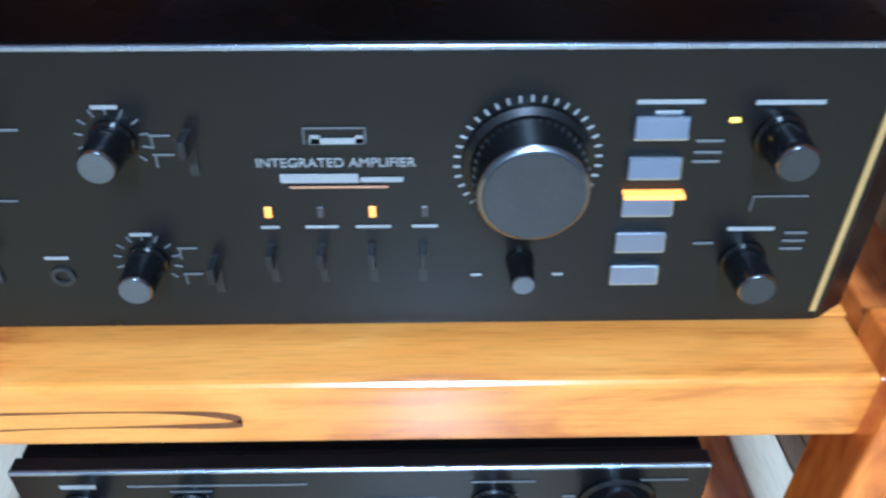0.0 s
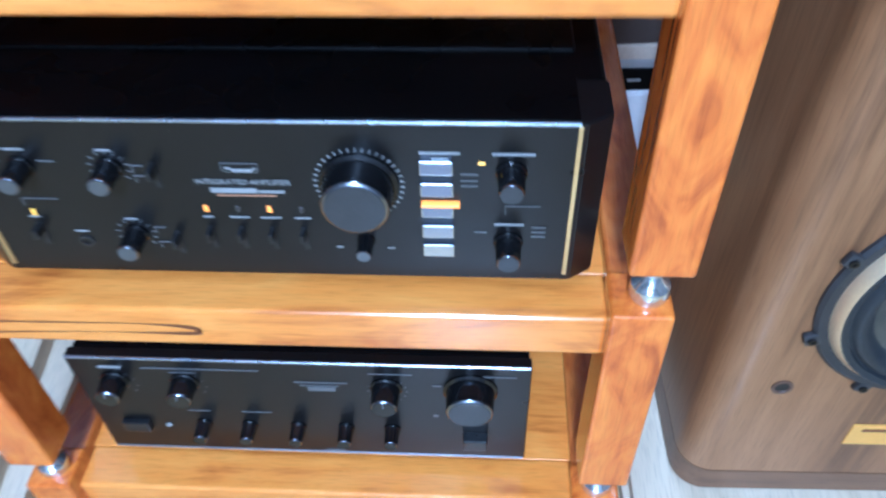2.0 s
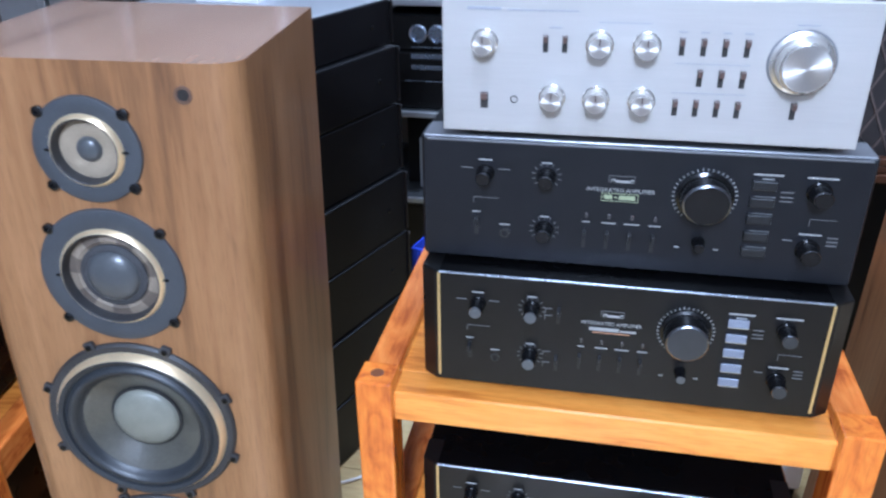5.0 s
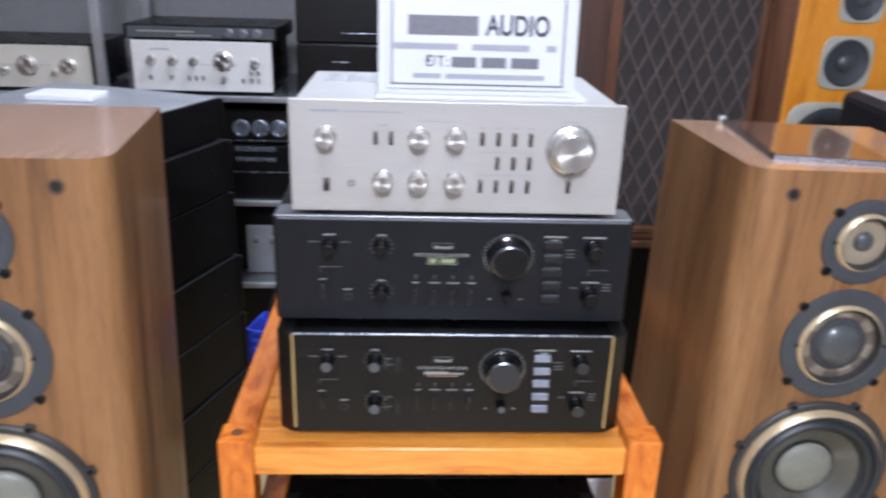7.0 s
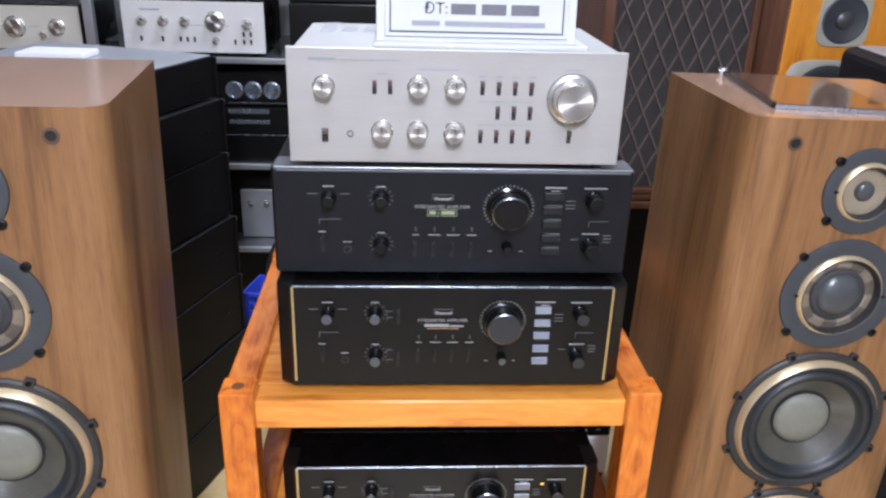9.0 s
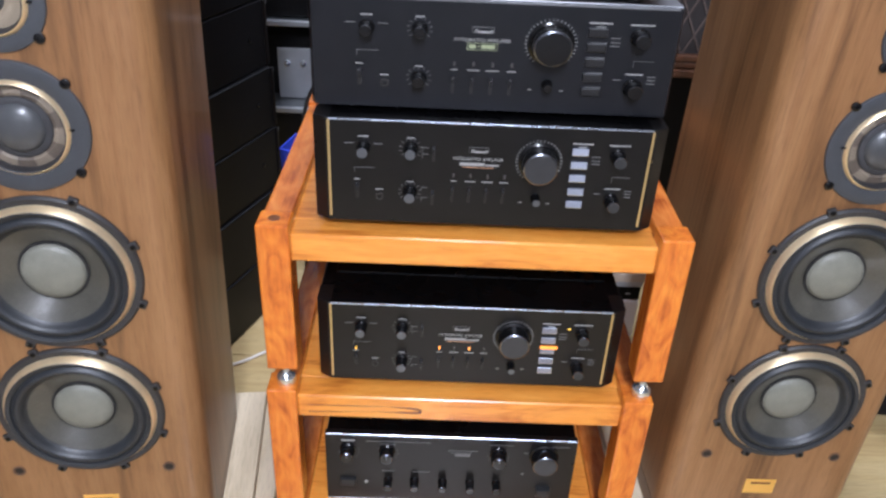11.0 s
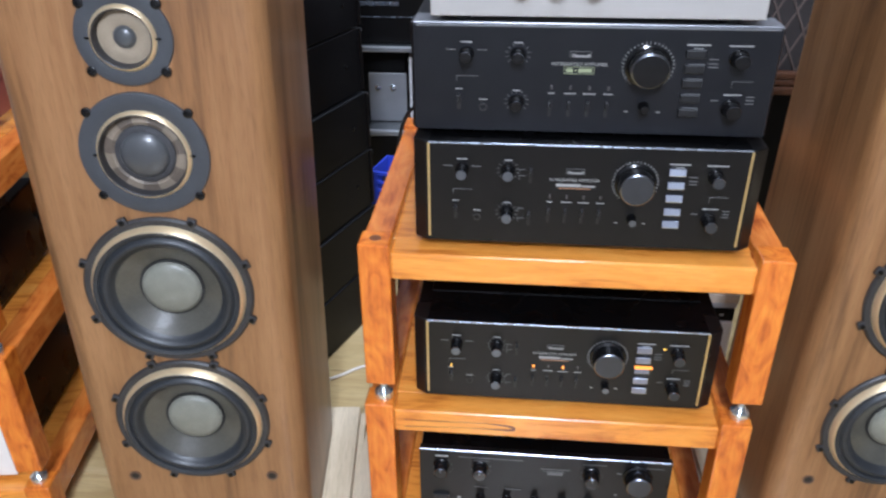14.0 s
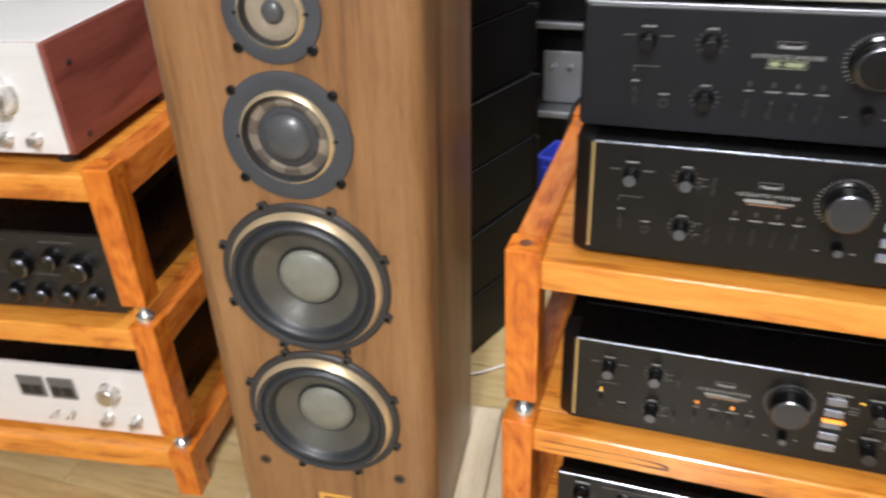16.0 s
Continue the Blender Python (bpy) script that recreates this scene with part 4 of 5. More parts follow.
# ---- things on the neighbouring rack ----
def wood_cased_amplifier(m):
    a = thing("amplifier", m, "champagne-fronted amplifier in a reddish walnut case", "amplifier")
    w, h0, h1 = 0.44, 0.022, 0.198
    feet(a, 0.18, 0.04, 0.3, h0)
    part("front_panel", boxed((-w / 2 + 0.012, 0, h0 + 0.004), (w / 2 - 0.008, 0.008, h1 - 0.001), 0.001, 2), pale_panel, a, "champagne front panel")
    c = part("case", boxed((-w / 2, 0.004, h0), (w / 2, 0.37, h1), 0.004, 2), red_walnut, a, "reddish walnut case")
    part("lid", boxed((-w / 2 + 0.004, 0.006, h1 - 0.001), (w / 2 - 0.004, 0.366, h1 + 0.002), 0.001, 1), pale_panel, a, "pale metal lid")
    for y, z in ((0.05, 0.155), (0.05, 0.04), (0.31, 0.155), (0.31, 0.04)):
        part("side_screw", lathe(bmesh.new(), [(0.005, 0), (0.005, 0.0015), (0.002, 0.002), (0, 0.0012)], pose(w / 2, y, z, 0, 90, 0), 16), slot_dark, c, smooth=True)
    knob(a, 0.125, 0.118, 0.029, 0.024, body=silver_knob, cap=turned_cap, name="volume_knob", seg=40, label="large silver volume knob")
    for x, z in ((0.165, 0.05), (0.115, 0.05), (0.065, 0.05), (0.015, 0.05), (0.03, 0.12), (-0.04, 0.12), (-0.12, 0.12)):
        knob(a, x, z, 0.0095, 0.017, body=silver_knob, cap=turned_cap, mark=slot_brown, seg=20)
    part("panel_print", bars([(0.12, 0.155, 0.03, 0.0012), (-0.15, 0.16, 0.05, 0.003), (0.02, 0.07, 0.2, 0.0008)], -0.0003), ink_grey, a)
    return a


def black_knob_amplifier(m):
    a = thing("amplifier", m, "black amplifier with heavy black knobs on the neighbouring rack", "amplifier")
    w, h0, h1 = 0.43, 0.012, 0.165
    feet(a, 0.17, 0.04, 0.3, h0)
    part("front_panel", boxed((-w / 2, 0, h0), (w / 2, 0.01, h1), 0.0015, 2), bronze_panel, a)
    case(a, w - 0.006, 0.36, h0, h1, 0.01, black_steel)
    for x, z, r in ((0.16, 0.106, 0.022), (0.112, 0.122, 0.017), (0.05, 0.108, 0.022), (-0.02, 0.12, 0.017), (-0.1, 0.115, 0.022)):
        knob(a, x, z, r, 0.024, mark=print_dim, cap=black_knob)
    for x in (0.172, 0.122, 0.072, 0.02, -0.04, -0.1):
        knob(a, x, 0.05, 0.015, 0.02, mark=print_dim, cap=black_knob, seg=20)
    part("panel_print", bars([(0.12, 0.15, 0.06, 0.0014), (0.0, 0.15, 0.05, 0.0014), (0.165, 0.028, 0.03, 0.003), (0.05, 0.085, 0.12, 0.001)], -0.0004), print_dim, a)
    return a


def meter_amplifier(m):
    a = thing("amplifier", m, "silver power amplifier with two square meters", "amplifier")
    w, h0, h1 = 0.43, 0.012, 0.165
    feet(a, 0.17, 0.04, 0.3, h0)
    part("front_panel", boxed((-w / 2, 0, h0), (w / 2, 0.01, h1), 0.0015, 2), pale_panel, a, "silver front panel")
    case(a, w - 0.006, 0.36, h0, h1 - 0.001, 0.01, black_steel)
    for x in (-0.035, 0.03):
        f = part("meter", boxed((x - 0.028, -0.004, 0.088), (x + 0.028, 0.001, 0.138), 0.002, 2), edge_grey, a, "square needle meter")
        part("dial", boxed((x - 0.023, -0.0046, 0.096), (x + 0.023, -0.0038, 0.118)), slot_dark, f, "dark lower half of the dial")
        part("needle", boxed((x - 0.0004, -0.005, 0.1), (x + 0.0004, -0.0044, 0.117)), print_white, f)
    for x, z, r in ((0.13, 0.115, 0.02), (-0.13, 0.115, 0.02), (0.17, 0.05, 0.01), (0.11, 0.05, 0.01)):
        knob(a, x, z, r, 0.022, body=silver_knob, cap=turned_cap, mark=slot_brown)
    for x in (0.0, 0.035):
        part("toggle", lathe(bmesh.new(), [(0.005, 0), (0.005, 0.004), (0.0028, 0.005), (0.0038, 0.022), (0, 0.024)], front(x, 0.055), 16), silver_knob, a, "metal toggle", True)
    return a


wood_cased_amplifier(LR @ pose(0.006, 0.012, LEFT_TOPS[0] + SHELF))
black_knob_amplifier(LR @ pose(0.01, 0.02, LEFT_TOPS[1] + SHELF))
meter_amplifier(LR @ pose(0.01, 0.02, LEFT_TOPS[2] + SHELF))


# ---- stack of dark components behind the left speaker ----
def dark_component(m, w, d, h, label):
    """A closed dark case; its long side carries two screws and a seam."""
    c = thing("component", m, label, "audio component", "stack of dark components")
    feet(c, w / 2 - 0.05, 0.05, d - 0.05, 0.003, 0.015)
    b = part("case", boxed((-w / 2, 0, 0.003), (w / 2, d, h), 0.003, 2), black_dull, c)
    for y, z in ((0.06, h * 0.5), (d - 0.06, h * 0.5)):
        part("side_screw", lathe(bmesh.new(), [(0.005, 0), (0.005, 0.0015), (0.003, 0.0026), (0, 0.0028)], pose(w / 2, y, z, 0, 90, 0), 14), black_knob, b, smooth=True)
    part("front_plate", boxed((-w / 2 - 0.004, d, 0.006), (w / 2 + 0.004, d + 0.008, h - 0.002), 0.0015, 1), black_panel, c)
    # grey strip that stands for the lit top edge at the corner
    part("top_trim", boxed((w / 2 - 0.05, d + 0.0085, h - 0.012), (w / 2 + 0.003, d + 0.0105, h - 0.004), 0.0005, 1), edge_grey, c)
    return c


ST = pose(-0.458, 0.80, 0, 0, 0, -20.5)
zs = 0.0
for k, (h, dx) in enumerate(((0.155, 0.03), (0.155, 0.028), (0.15, 0.022), (0.145, 0.02), (0.15, 0.012), (0.12, 0.012), (0.09, 0.0))):
    top = dark_component(ST @ pose(-0.21 + dx, -0.37, zs), 0.42, 0.37, h, "dark metal audio component in a tall stack")
    zs += h
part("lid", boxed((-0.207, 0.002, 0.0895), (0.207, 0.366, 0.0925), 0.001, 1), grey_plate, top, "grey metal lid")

# ---- shelves along the back wall ----
SY0, SY1 = 1.40, 1.90
shelf = thing("display_shelf", pose(0, 0, 0), "aluminium display shelf with grey glass boards along the wall", "shelf")
LEVELS = (0.272, 0.545, 0.862)
for z in LEVELS:
    b = part("shelf_board", boxed((-1.75, SY0 + 0.012, z - 0.014), (0.28, SY1, z - 0.001), 0.001, 1), shelf_glass, shelf, "grey glass board")
    part("front_rail", boxed((-1.75, SY0, z - 0.016), (0.28, SY0 + 0.014, z), 0.002, 2), shelf_steel, shelf, "aluminium rail")
for x in (-1.72, -0.94, 0.25):
    for y in (SY0 + 0.02, SY1 - 0.03):
        part("post", boxed((x - 0.014, y, 0), (x + 0.014, y + 0.024, 1.75), 0.003, 2), shelf_steel, shelf, "aluminium post")
part("top_board", boxed((-1.75, SY0 + 0.012, 1.72), (0.28, SY1, 1.735), 0.001, 1), shelf_glass, shelf)


def silver_unit(m, w, h, d, mat, knobs, keys, label):
    u = thing("amplifier", m, label, "amplifier", "amplifiers on the display shelf")
    feet(u, w / 2 - 0.04, 0.04, d - 0.05, 0.008, 0.013)
    part("front_panel", boxed((-w / 2, 0, 0.008), (w / 2, 0.008, h), 0.001, 1), mat, u, "pale metal front panel")
    part("case", boxed((-w / 2 + 0.003, 0.008, 0.008), (w / 2 - 0.003, d, h + 0.003), 0.002, 1), black_steel, u)
    for x, z, r in knobs:
        knob(u, x, z, r, 0.016, body=silver_knob, cap=turned_cap, mark=slot_dark, seg=20)
    for x, z in keys:
        lever(u, x, z, 0.006, 0.014, 0.006, slot_dark)
    part("panel_print", bars([(-w * 0.3, h * 0.84, w * 0.14, 0.003), (0.1 * w, h * 0.56, w * 0.3, 0.0012)], -0.0003), ink_grey, u)
    return u


Z3 = LEVELS[2]
silver_unit(pose(-1.20, 1.43, Z3 + 0.001, 0, 0, 1), 0.46, 0.128, 0.33, cream_panel, [(0.05, 0.07, 0.027), (-0.09, 0.055, 0.012), (-0.05, 0.055, 0.012), (-0.015, 0.055, 0.012), (0.165, 0.07, 0.021), (0.125, 0.05, 0.009)], [(-0.19, 0.06)], "champagne amplifier with round knobs on the glass shelf")
silver_unit(pose(-0.65, 1.43, Z3 + 0.001), 0.40, 0.150, 0.33, pale_panel, [(-0.145, 0.095, 0.013), (-0.085, 0.095, 0.013), (-0.025, 0.095, 0.013), (0.06, 0.095, 0.026), (0.15, 0.09, 0.013), (0.06, 0.043, 0.009)], [(-0.15, 0.045), (-0.09, 0.045), (-0.04, 0.045), (-0.02, 0.045), (0.0, 0.045), (0.115, 0.04), (0.14, 0.04), (0.16, 0.04), (0.14, 0.062), (0.16, 0.062)], "silver amplifier with five knobs on the glass shelf")
deck = thing("tuner", pose(-0.65, 1.44, Z3 + 0.1545), "slim dark tuner with clear front lying on an amplifier", "tuner")
part("case", boxed((-0.22, 0, 0), (0.22, 0.3, 0.04), 0.002, 1), black_steel, deck)
part("front_plate", boxed((-0.21, -0.004, 0.004), (0.21, 0.001, 0.036), 0.001, 1), shelf_glass, deck, "grey glassy front")
for x in (0.08, 0.12, 0.16):
    part("dial", lathe(bmesh.new(), [(0.013, 0), (0.013, 0.004), (0.009, 0.005), (0.009, 0.003), (0, 0.003)], front(x, 0.02, -0.004), 20), edge_grey, deck, smooth=True)
part("scale", bars([(-0.1, 0.022, 0.16, 0.004), (-0.02, 0.012, 0.1, 0.003)], -0.0042), print_white, deck)


def black_unit(m, w, h, d, label, strips=(), rings=()):
    u = thing("component", m, label, "audio component", "dark components on the display shelf")
    part("case", boxed((-w / 2, 0.006, 0), (w / 2, d, h), 0.003, 1), black_dull, u)
    part("front_panel", boxed((-w / 2, 0, 0.004), (w / 2, 0.006, h - 0.002), 0.001, 1), black_panel, u)
    for x, z, sw, sh in strips:
        part("strip", boxed((x - sw / 2, -0.002, z - sh / 2), (x + sw / 2, 0.001, z + sh / 2), 0.0005, 1), edge_steel, u, "bright metal strip")
    for x, z, r in rings:
        part("dial", lathe(bmesh.new(), [(r, 0), (r, 0.004), (r * 0.82, 0.005), (r * 0.8, 0.001), (0, 0.001)], front(x, z), 24), edge_steel, u, "ringed dial", True)
    return u


black_unit(pose(-0.20, 1.44, Z3 + 0.001), 0.36, 0.15, 0.34, "black component with a thin bright line", [(-0.05, 0.1, 0.05, 0.002)])
black_unit(pose(-0.20, 1.45, Z3 + 0.1525), 0.36, 0.14, 0.34, "black component on another component", [(0.02, 0.03, 0.14, 0.002)])
black_unit(pose(-1.60, 1.43, Z3 + 0.001), 0.26, 0.10, 0.34, "dark component at the shelf's end")
black_unit(pose(-1.60, 1.43, Z3 + 0.1025), 0.26, 0.11, 0.34, "dark component on another component")
black_unit(pose(-0.42, 1.43, LEVELS[1] + 0.001), 0.46, 0.165, 0.34, "black cassette deck with bright strips", [(-0.09, 0.155, 0.12, 0.014), (-0.09, 0.123, 0.12, 0.012), (-0.07, 0.083, 0.2, 0.002), (0.1, 0.12, 0.08, 0.002)])
black_unit(pose(-0.42, 1.44, LEVELS[1] + 0.1675), 0.46, 0.10, 0.34, "black equaliser with three ringed dials", [(0.02, 0.012, 0.34, 0.003)], [(-0.13, 0.05, 0.026), (-0.075, 0.05, 0.026), (-0.02, 0.05, 0.026)])
black_unit(pose(-1.2, 1.44, LEVELS[1] + 0.001), 0.5, 0.2, 0.34, "dark component under the glass shelf", [(0, 0.1, 0.3, 0.003)])
black_unit(pose(-0.53, 1.52, LEVELS[0] + 0.001), 0.16, 0.235, 0.26, "black speaker box with a grey terminal plate")
tp = thing("terminal_plate", pose(-0.49, 1.49, LEVELS[0] + 0.001), "grey metal terminal plate with two posts", "plate")
part("plate", boxed((-0.076, 0, 0), (0.048, 0.012, 0.162), 0.002, 2), grey_plate, tp)
for x in (-0.046, 0.004):
    part("post", lathe(bmesh.new(), [(0.01, 0), (0.01, 0.004), (0.006, 0.005), (0.006, 0.018), (0, 0.02)], front(x, 0.115), 16), chrome, tp, "chrome binding post", True)
for zb, hb in ((0.001, 0.095), (0.0975, 0.13)):
    wb = thing("carton", pose(-0.385, 1.47, LEVELS[0] + zb), "white carton on the lower shelf", "box", "white cartons")
    part("body", boxed((-0.045, 0, 0), (0.045, 0.12, hb), 0.002, 1), white_plastic, wb)
    part("print", bars([(-0.01, hb * 0.55, 0.006, 0.02)], -0.0002), ink, wb)
card = thing("card_box", pose(-0.757, 0.70, zs + 0.0028, 0, 0, -4), "flat white card box lying on the stacked components", "box")
part("body", boxed((-0.068, 0, 0), (0.068, 0.08, 0.012), 0.002, 2), white_plastic, card)

# dark block added to fill the shade under the lowest shelf
black_unit(pose(-0.38, 1.42, 0), 1.0, 0.245, 0.4, "dark block added for the darkness under the shelf")

# blue basket on a dark box behind the rack
bx = thing("storage_box", pose(-0.43, 0.97, 0), "dark box under a blue basket", "box")
part("body", boxed((-0.12, 0, 0), (0.13, 0.2, 0.21), 0.004, 2), black_dull, bx)
bk = thing("basket", pose(-0.418, 0.98, 0.21, 0, 0, -14), "blue plastic basket with slotted sides", "basket")
BW, BH = 0.058, 0.104
for x0, x1 in ((-BW, -BW + 0.016), (-0.009, 0.009), (BW - 0.016, BW)):
    part("slat", boxed((x0, -0.002, 0.02), (x1, 0.002, BH - 0.006)), blue_plastic, bk)
for z0, z1 in ((0.0, 0.022), (0.042, 0.05), (0.068, 0.076), (0.094, BH)):
    part("band", boxed((-BW, -0.0022, z0), (BW, 0.0022, z1)), blue_plastic, bk)
# dark filler added so that the basket's inside looks shaded through the slots
fill = thing("cable_coil", bk.matrix_basis @ pose(0, 0.055, 0.004), "dark filler for the shade inside the blue basket", "cable")
part("coil", lathe(bmesh.new(), [(0.03, 0), (0.046, 0.004), (0.05, 0.03), (0.046, 0.07), (0.03, 0.075), (0.03, 0)], seg=28), cable_black, fill, smooth=True)
part("back_wall", boxed((-BW, 0.11, 0), (BW, 0.114, BH)), blue_plastic, bk)
for x in (-BW, BW):
    part("end_wall", boxed((x - 0.002, -0.002, 0), (x + 0.002, 0.114, BH)), blue_plastic, bk)
part("rim", boxed((-BW - 0.003, -0.005, BH - 0.004), (BW + 0.003, -0.0023, BH), 0.001, 1), blue_plastic, bk)
part("bottom", boxed((-BW, 0, 0), (BW, 0.112, 0.004)), blue_plastic, bk)

# ---- right background: lattice speaker, orange speaker, black speaker ----
plb = thing("speaker_stand", pose(0.70, 1.18, 0), "dark box that carries the lattice speaker", "stand")
part("body", boxed((-0.24, 0, 0), (0.24, 0.4, 0.5), 0.004, 2), black_dull, plb)
lat = thing("lattice_speaker", pose(0.682, 1.17, 0.5), "dark walnut speaker with a diamond lattice grille", "speaker")
LW, LH = 0.212, 0.95
part("cabinet", boxed((-LW, 0.02, 0), (LW, 0.40, LH), 0.004, 2), cabinet_wood, lat)
for x0, x1 in ((-LW, -LW + 0.03), (LW - 0.03, LW)):
    part("stile", boxed((x0, 0, 0.06), (x1, 0.021, LH), 0.003, 2), cabinet_wood, lat, "walnut frame stile")
for z0, z1, y in ((0.0, 0.022, -0.012), (0.024, 0.042, -0.004), (0.044, 0.062, -0.008)):
    part("base_moulding", boxed((-LW - 0.004, y, z0), (LW + 0.004, 0.021, z1), 0.004, 2), cabinet_wood, lat)
part("grille_cloth", boxed((-LW + 0.029, 0.012, 0.06), (LW - 0.029, 0.0195, LH - 0.002)), lattice_cloth, lat, "dark grille cloth")
half, z_lo, z_hi = LW - 0.03, 0.062, LH - 0.004
slope = 2.1
for s in (-1, 1):
    c = z_lo - half * slope
    while c < z_hi + half * slope:
        # the line z = c + s * slope * x, cut to the opening
        xs = sorted(((z_lo - c) / (s * slope), (z_hi - c) / (s * slope)))
        a, b = max(-half, xs[0]), min(half, xs[1])
        if b - a > 0.01:
            p, q = Vector((a, 0.009, c + s * slope * a)), Vector((b, 0.009, c + s * slope * b))
            mid, d = (p + q) / 2, q - p
            ang = math.degrees(math.atan2(d.z, d.x))
            bm = box(bmesh.new(), (-d.length / 2, -0.003, -0.0024), (d.length / 2, 0.0035, 0.0024))
            part("slat", bm, lattice_wood, lat, m=pose(mid.x, mid.y + 0.0015 * s, mid.z, 0, -ang, 0))
        c += 0.108

ora = thing("orange_speaker", pose(1.056, 1.0, 0, 0, 0, 0), "orange veneered speaker with white-rimmed drivers", "speaker")
part("cabinet", boxed((-0.179, 0.0125, 0), (0.179, 0.155, 1.42), 0.004, 2), cabinet_wood, ora, "dark brown cabinet")
part("baffle", boxed((-0.176, 0, 0.003), (0.176, 0.012, 1.417), 0.003, 2), orange_wood, ora, "orange veneered front")


def rimmed(x, z, r):
    bm, rows = bmesh.new(), []
    for f, h in ((1.1, 0.0), (1.1, 0.0035), (1.07, 0.005), (0.98, 0.005), (0.97, 0.0)):
        ring = []
        for k in range(48):
            a = 2 * math.pi * k / 48
            q = r * f if f < 1 else r * f * (abs(math.cos(a)) ** 5 + abs(math.sin(a)) ** 5) ** -0.2
            ring.append(bm.verts.new((q * math.cos(a), q * math.sin(a), h)))
        rows.append(ring)
    for p, q in zip(rows, rows[1:]):
        for k in range(48):
            bm.faces.new((p[k], p[(k + 1) % 48], q[(k + 1) % 48], q[k]))
    d = part("driver", bm, rim_beige, ora, "driver with a white rim", True, front(x, z))
    part("cone", lathe(bmesh.new(), [(r, 0.003), (r * 0.9, 0.006), (r * 0.78, 0.003), (r * 0.4, -0.0), (r * 0.36, 0.006), (0, 0.01)], seg=40), face_grey, d, smooth=True)
    part("cap", lathe(bmesh.new(), [(r * 0.36, 0.0055), (r * 0.2, 0.0105), (0, 0.0115)], seg=24), dome_grey, d, smooth=True)


rimmed(-0.042, 1.048, 0.058)
rimmed(-0.03, 1.198, 0.05)
rimmed(-0.055, 0.842, 0.1)
for z in (1.08, 1.17):
    part("port", boxed((0.072, -0.004, z - 0.024), (0.118, 0.001, z + 0.024), 0.003, 2), black_knob, ora, "square black plate")
blk = thing("black_speaker", pose(1.02, 0.36, 0, 0, 0, -6), "large black speaker box beside the walnut speaker", "speaker")
part("cabinet", boxed((-0.16, 0, 0), (0.34, 0.42, 1.016), 0.02, 3), black_speaker_paint, blk)
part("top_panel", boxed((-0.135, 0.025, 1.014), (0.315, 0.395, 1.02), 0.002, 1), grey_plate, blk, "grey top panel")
bw = part("driver", lathe(bmesh.new(), [(0.115, 0), (0.115, 0.008), (0.1, 0.012), (0.085, 0.006), (0.04, -0.0), (0, 0.006)], front(0.09, 0.80), 40), surround, blk, "black round driver", True)
part("rim", lathe(bmesh.new(), [(0.122, 0), (0.122, 0.009), (0.114, 0.010)], front(0.09, 0.80), 40), face_grey, blk, smooth=True)
tq = thing("marker_pen", pose(1.105, 0.655, 1.02, 0, 0, 10), "turquoise marker pen lying on the black speaker", "pen")
part("barrel", lathe(bmesh.new(), [(0, 0), (0.007, 0.002), (0.009, 0.012), (0.009, 0.1), (0.006, 0.112), (0, 0.113)], pose(-0.05, 0, 0.009, 0, 90, 0), 16), teal_plastic, tq, smooth=True)
brn = thing("wooden_cabinet", pose(1.62, 1.2, 0), "brown wooden cabinet beside the orange speaker", "cabinet")
part("body", boxed((-0.37, 0, 0), (0.5, 0.4, 1.6), 0.004, 2), cabinet_wood, brn)
part("door", boxed((-0.365, -0.018, 0.05), (0.49, 0.0, 1.58), 0.003, 2), walnut, brn)

# pale appliance and books behind the rack
bh = thing("white_box", pose(0.362, 0.53, 0, 0, 0, 3), "white plastic appliance with a black band behind the rack", "box")
part("body", boxed((-0.052, 0, 0.075), (0.06, 0.17, 0.18), 0.008, 3), white_plastic, bh)
part("base", boxed((-0.046, 0.006, 0), (0.054, 0.165, 0.075), 0.004, 2), black_steel, bh)
part("band", boxed((-0.05, 0.002, 0.18), (0.058, 0.168, 0.214), 0.002, 2), black_steel, bh, "black band")
part("marks", bars([(-0.03, 0.197, 0.012, 0.004), (-0.005, 0.197, 0.018, 0.004), (0.03, 0.197, 0.01, 0.004)], 0.0018), print_white, bh)
bg = thing("card_box", pose(0.362, 0.534, 0.214, 0, 0, 1), "flat beige card box on the white appliance", "box")
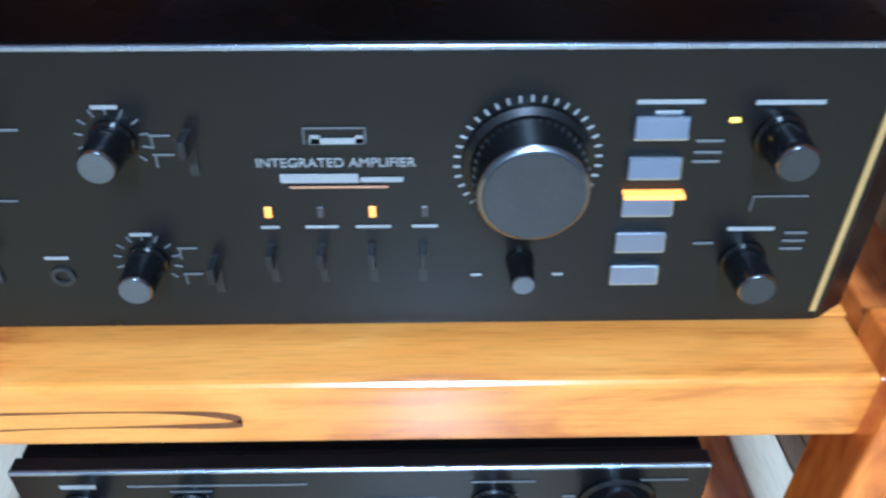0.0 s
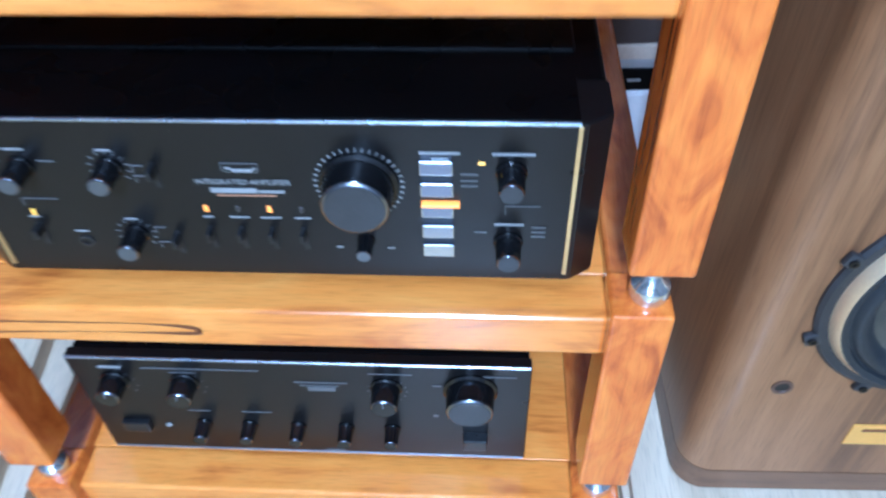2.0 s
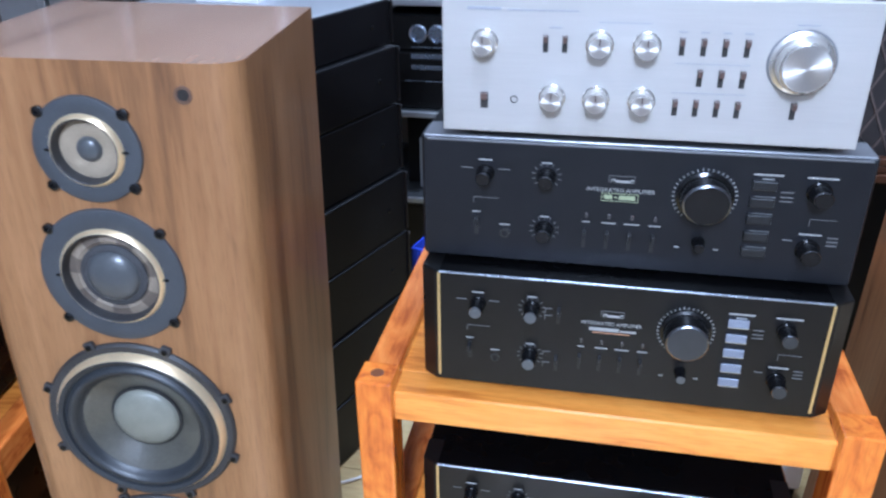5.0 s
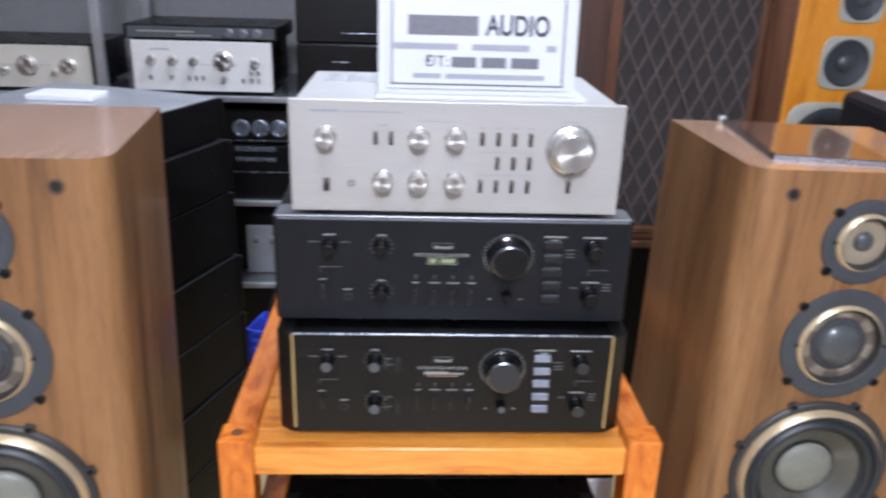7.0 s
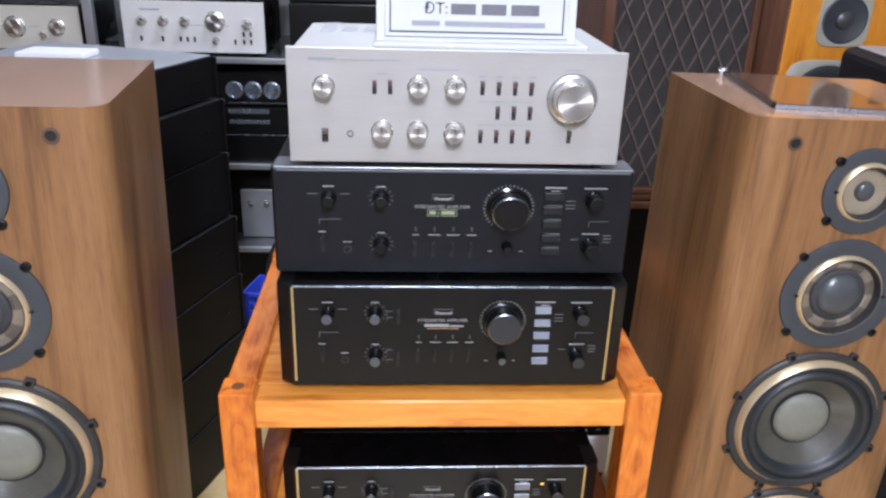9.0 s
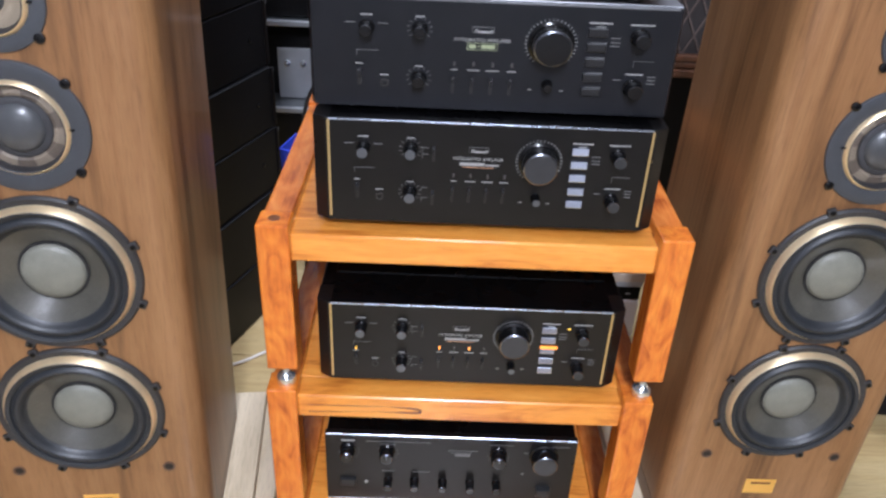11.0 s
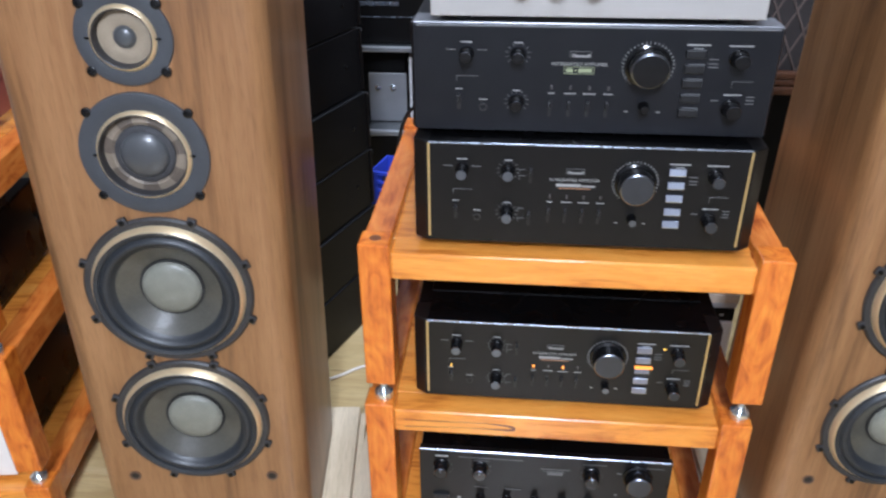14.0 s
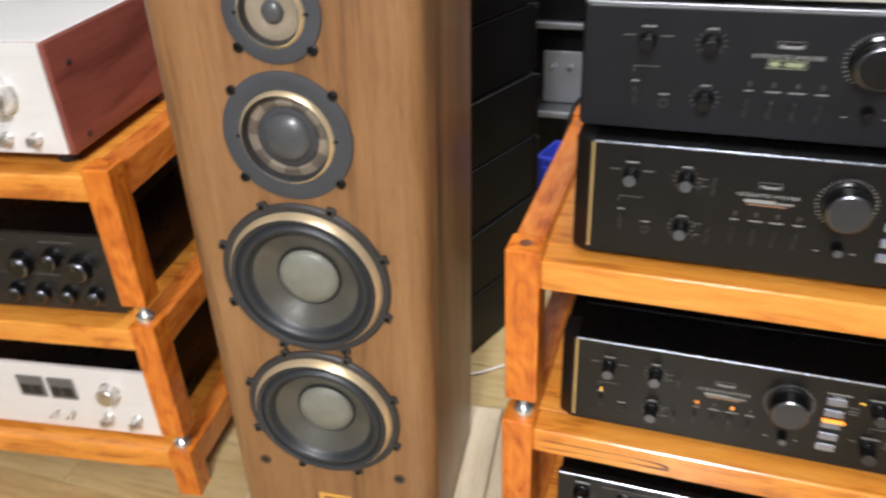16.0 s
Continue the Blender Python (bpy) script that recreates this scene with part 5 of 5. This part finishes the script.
part("body", boxed((-0.055, 0, 0), (0.06, 0.16, 0.014), 0.001, 1), grey_plate, bg)
part("lid", boxed((-0.057, -0.002, 0.014), (0.062, 0.162, 0.036), 0.0015, 1), box_beige, bg, "beige lid")
bb = thing("dark_box", pose(0.36, 0.536, 0.25, 0, 0, 4), "dark brown box on top of a beige one", "box")
part("body", boxed((-0.054, 0, 0), (0.058, 0.15, 0.12), 0.002, 2), box_brown, bb)
part("seam", boxed((-0.0545, -0.0006, 0.085), (0.0585, 0.0006, 0.087)), black_steel, bb)

# cables
cable("power_cable", [(-0.215, 0.40, 0.70), (-0.25, 0.42, 0.71), (-0.29, 0.44, 0.69), (-0.315, 0.45, 0.60), (-0.32, 0.46, 0.35), (-0.33, 0.50, 0.05), (-0.36, 0.56, 0.004)], 0.0035, cable_black, "black power cable hanging down behind the rack")
cable("speaker_cable", [(-0.60, 0.42, 0.004), (-0.50, 0.46, 0.004), (-0.42, 0.54, 0.004), (-0.33, 0.53, 0.004), (-0.22, 0.57, 0.004)], 0.0035, cable_white, "pale cable lying on the floor")
cable("speaker_cable", [(-0.87, 0.30, 0.10), (-0.83, 0.33, 0.12), (-0.80, 0.35, 0.06), (-0.78, 0.38, 0.004), (-0.70, 0.42, 0.004)], 0.003, cable_white, "pale cable behind the neighbouring rack")

# ---- floor planks ----
PLANK_L, PLANK_W = 1.2, 0.19
plank_mesh = None
for j in range(17):
    for i in range(-1, 5):
        x = XL + i * PLANK_L + (j % 3) * 0.4
        y = -1.2 + j * PLANK_W
        lo, hi = max(x, XL), min(x + PLANK_L, XR)
        if hi - lo < 0.02:
            continue
        whole = hi - lo > PLANK_L - 0.001
        if not whole or plank_mesh is None:
            ob = finish("plank", boxed((0.0008, 0.0008, -0.006), (hi - lo - 0.0008, PLANK_W - 0.0008, 0), 0.0008, 1), plank_wood, floor)
            plank_mesh = ob.data if whole else plank_mesh
        else:
            ob = new("plank", plank_mesh)
            ob.parent = floor
        ob.matrix_basis = pose(lo, y, 0)
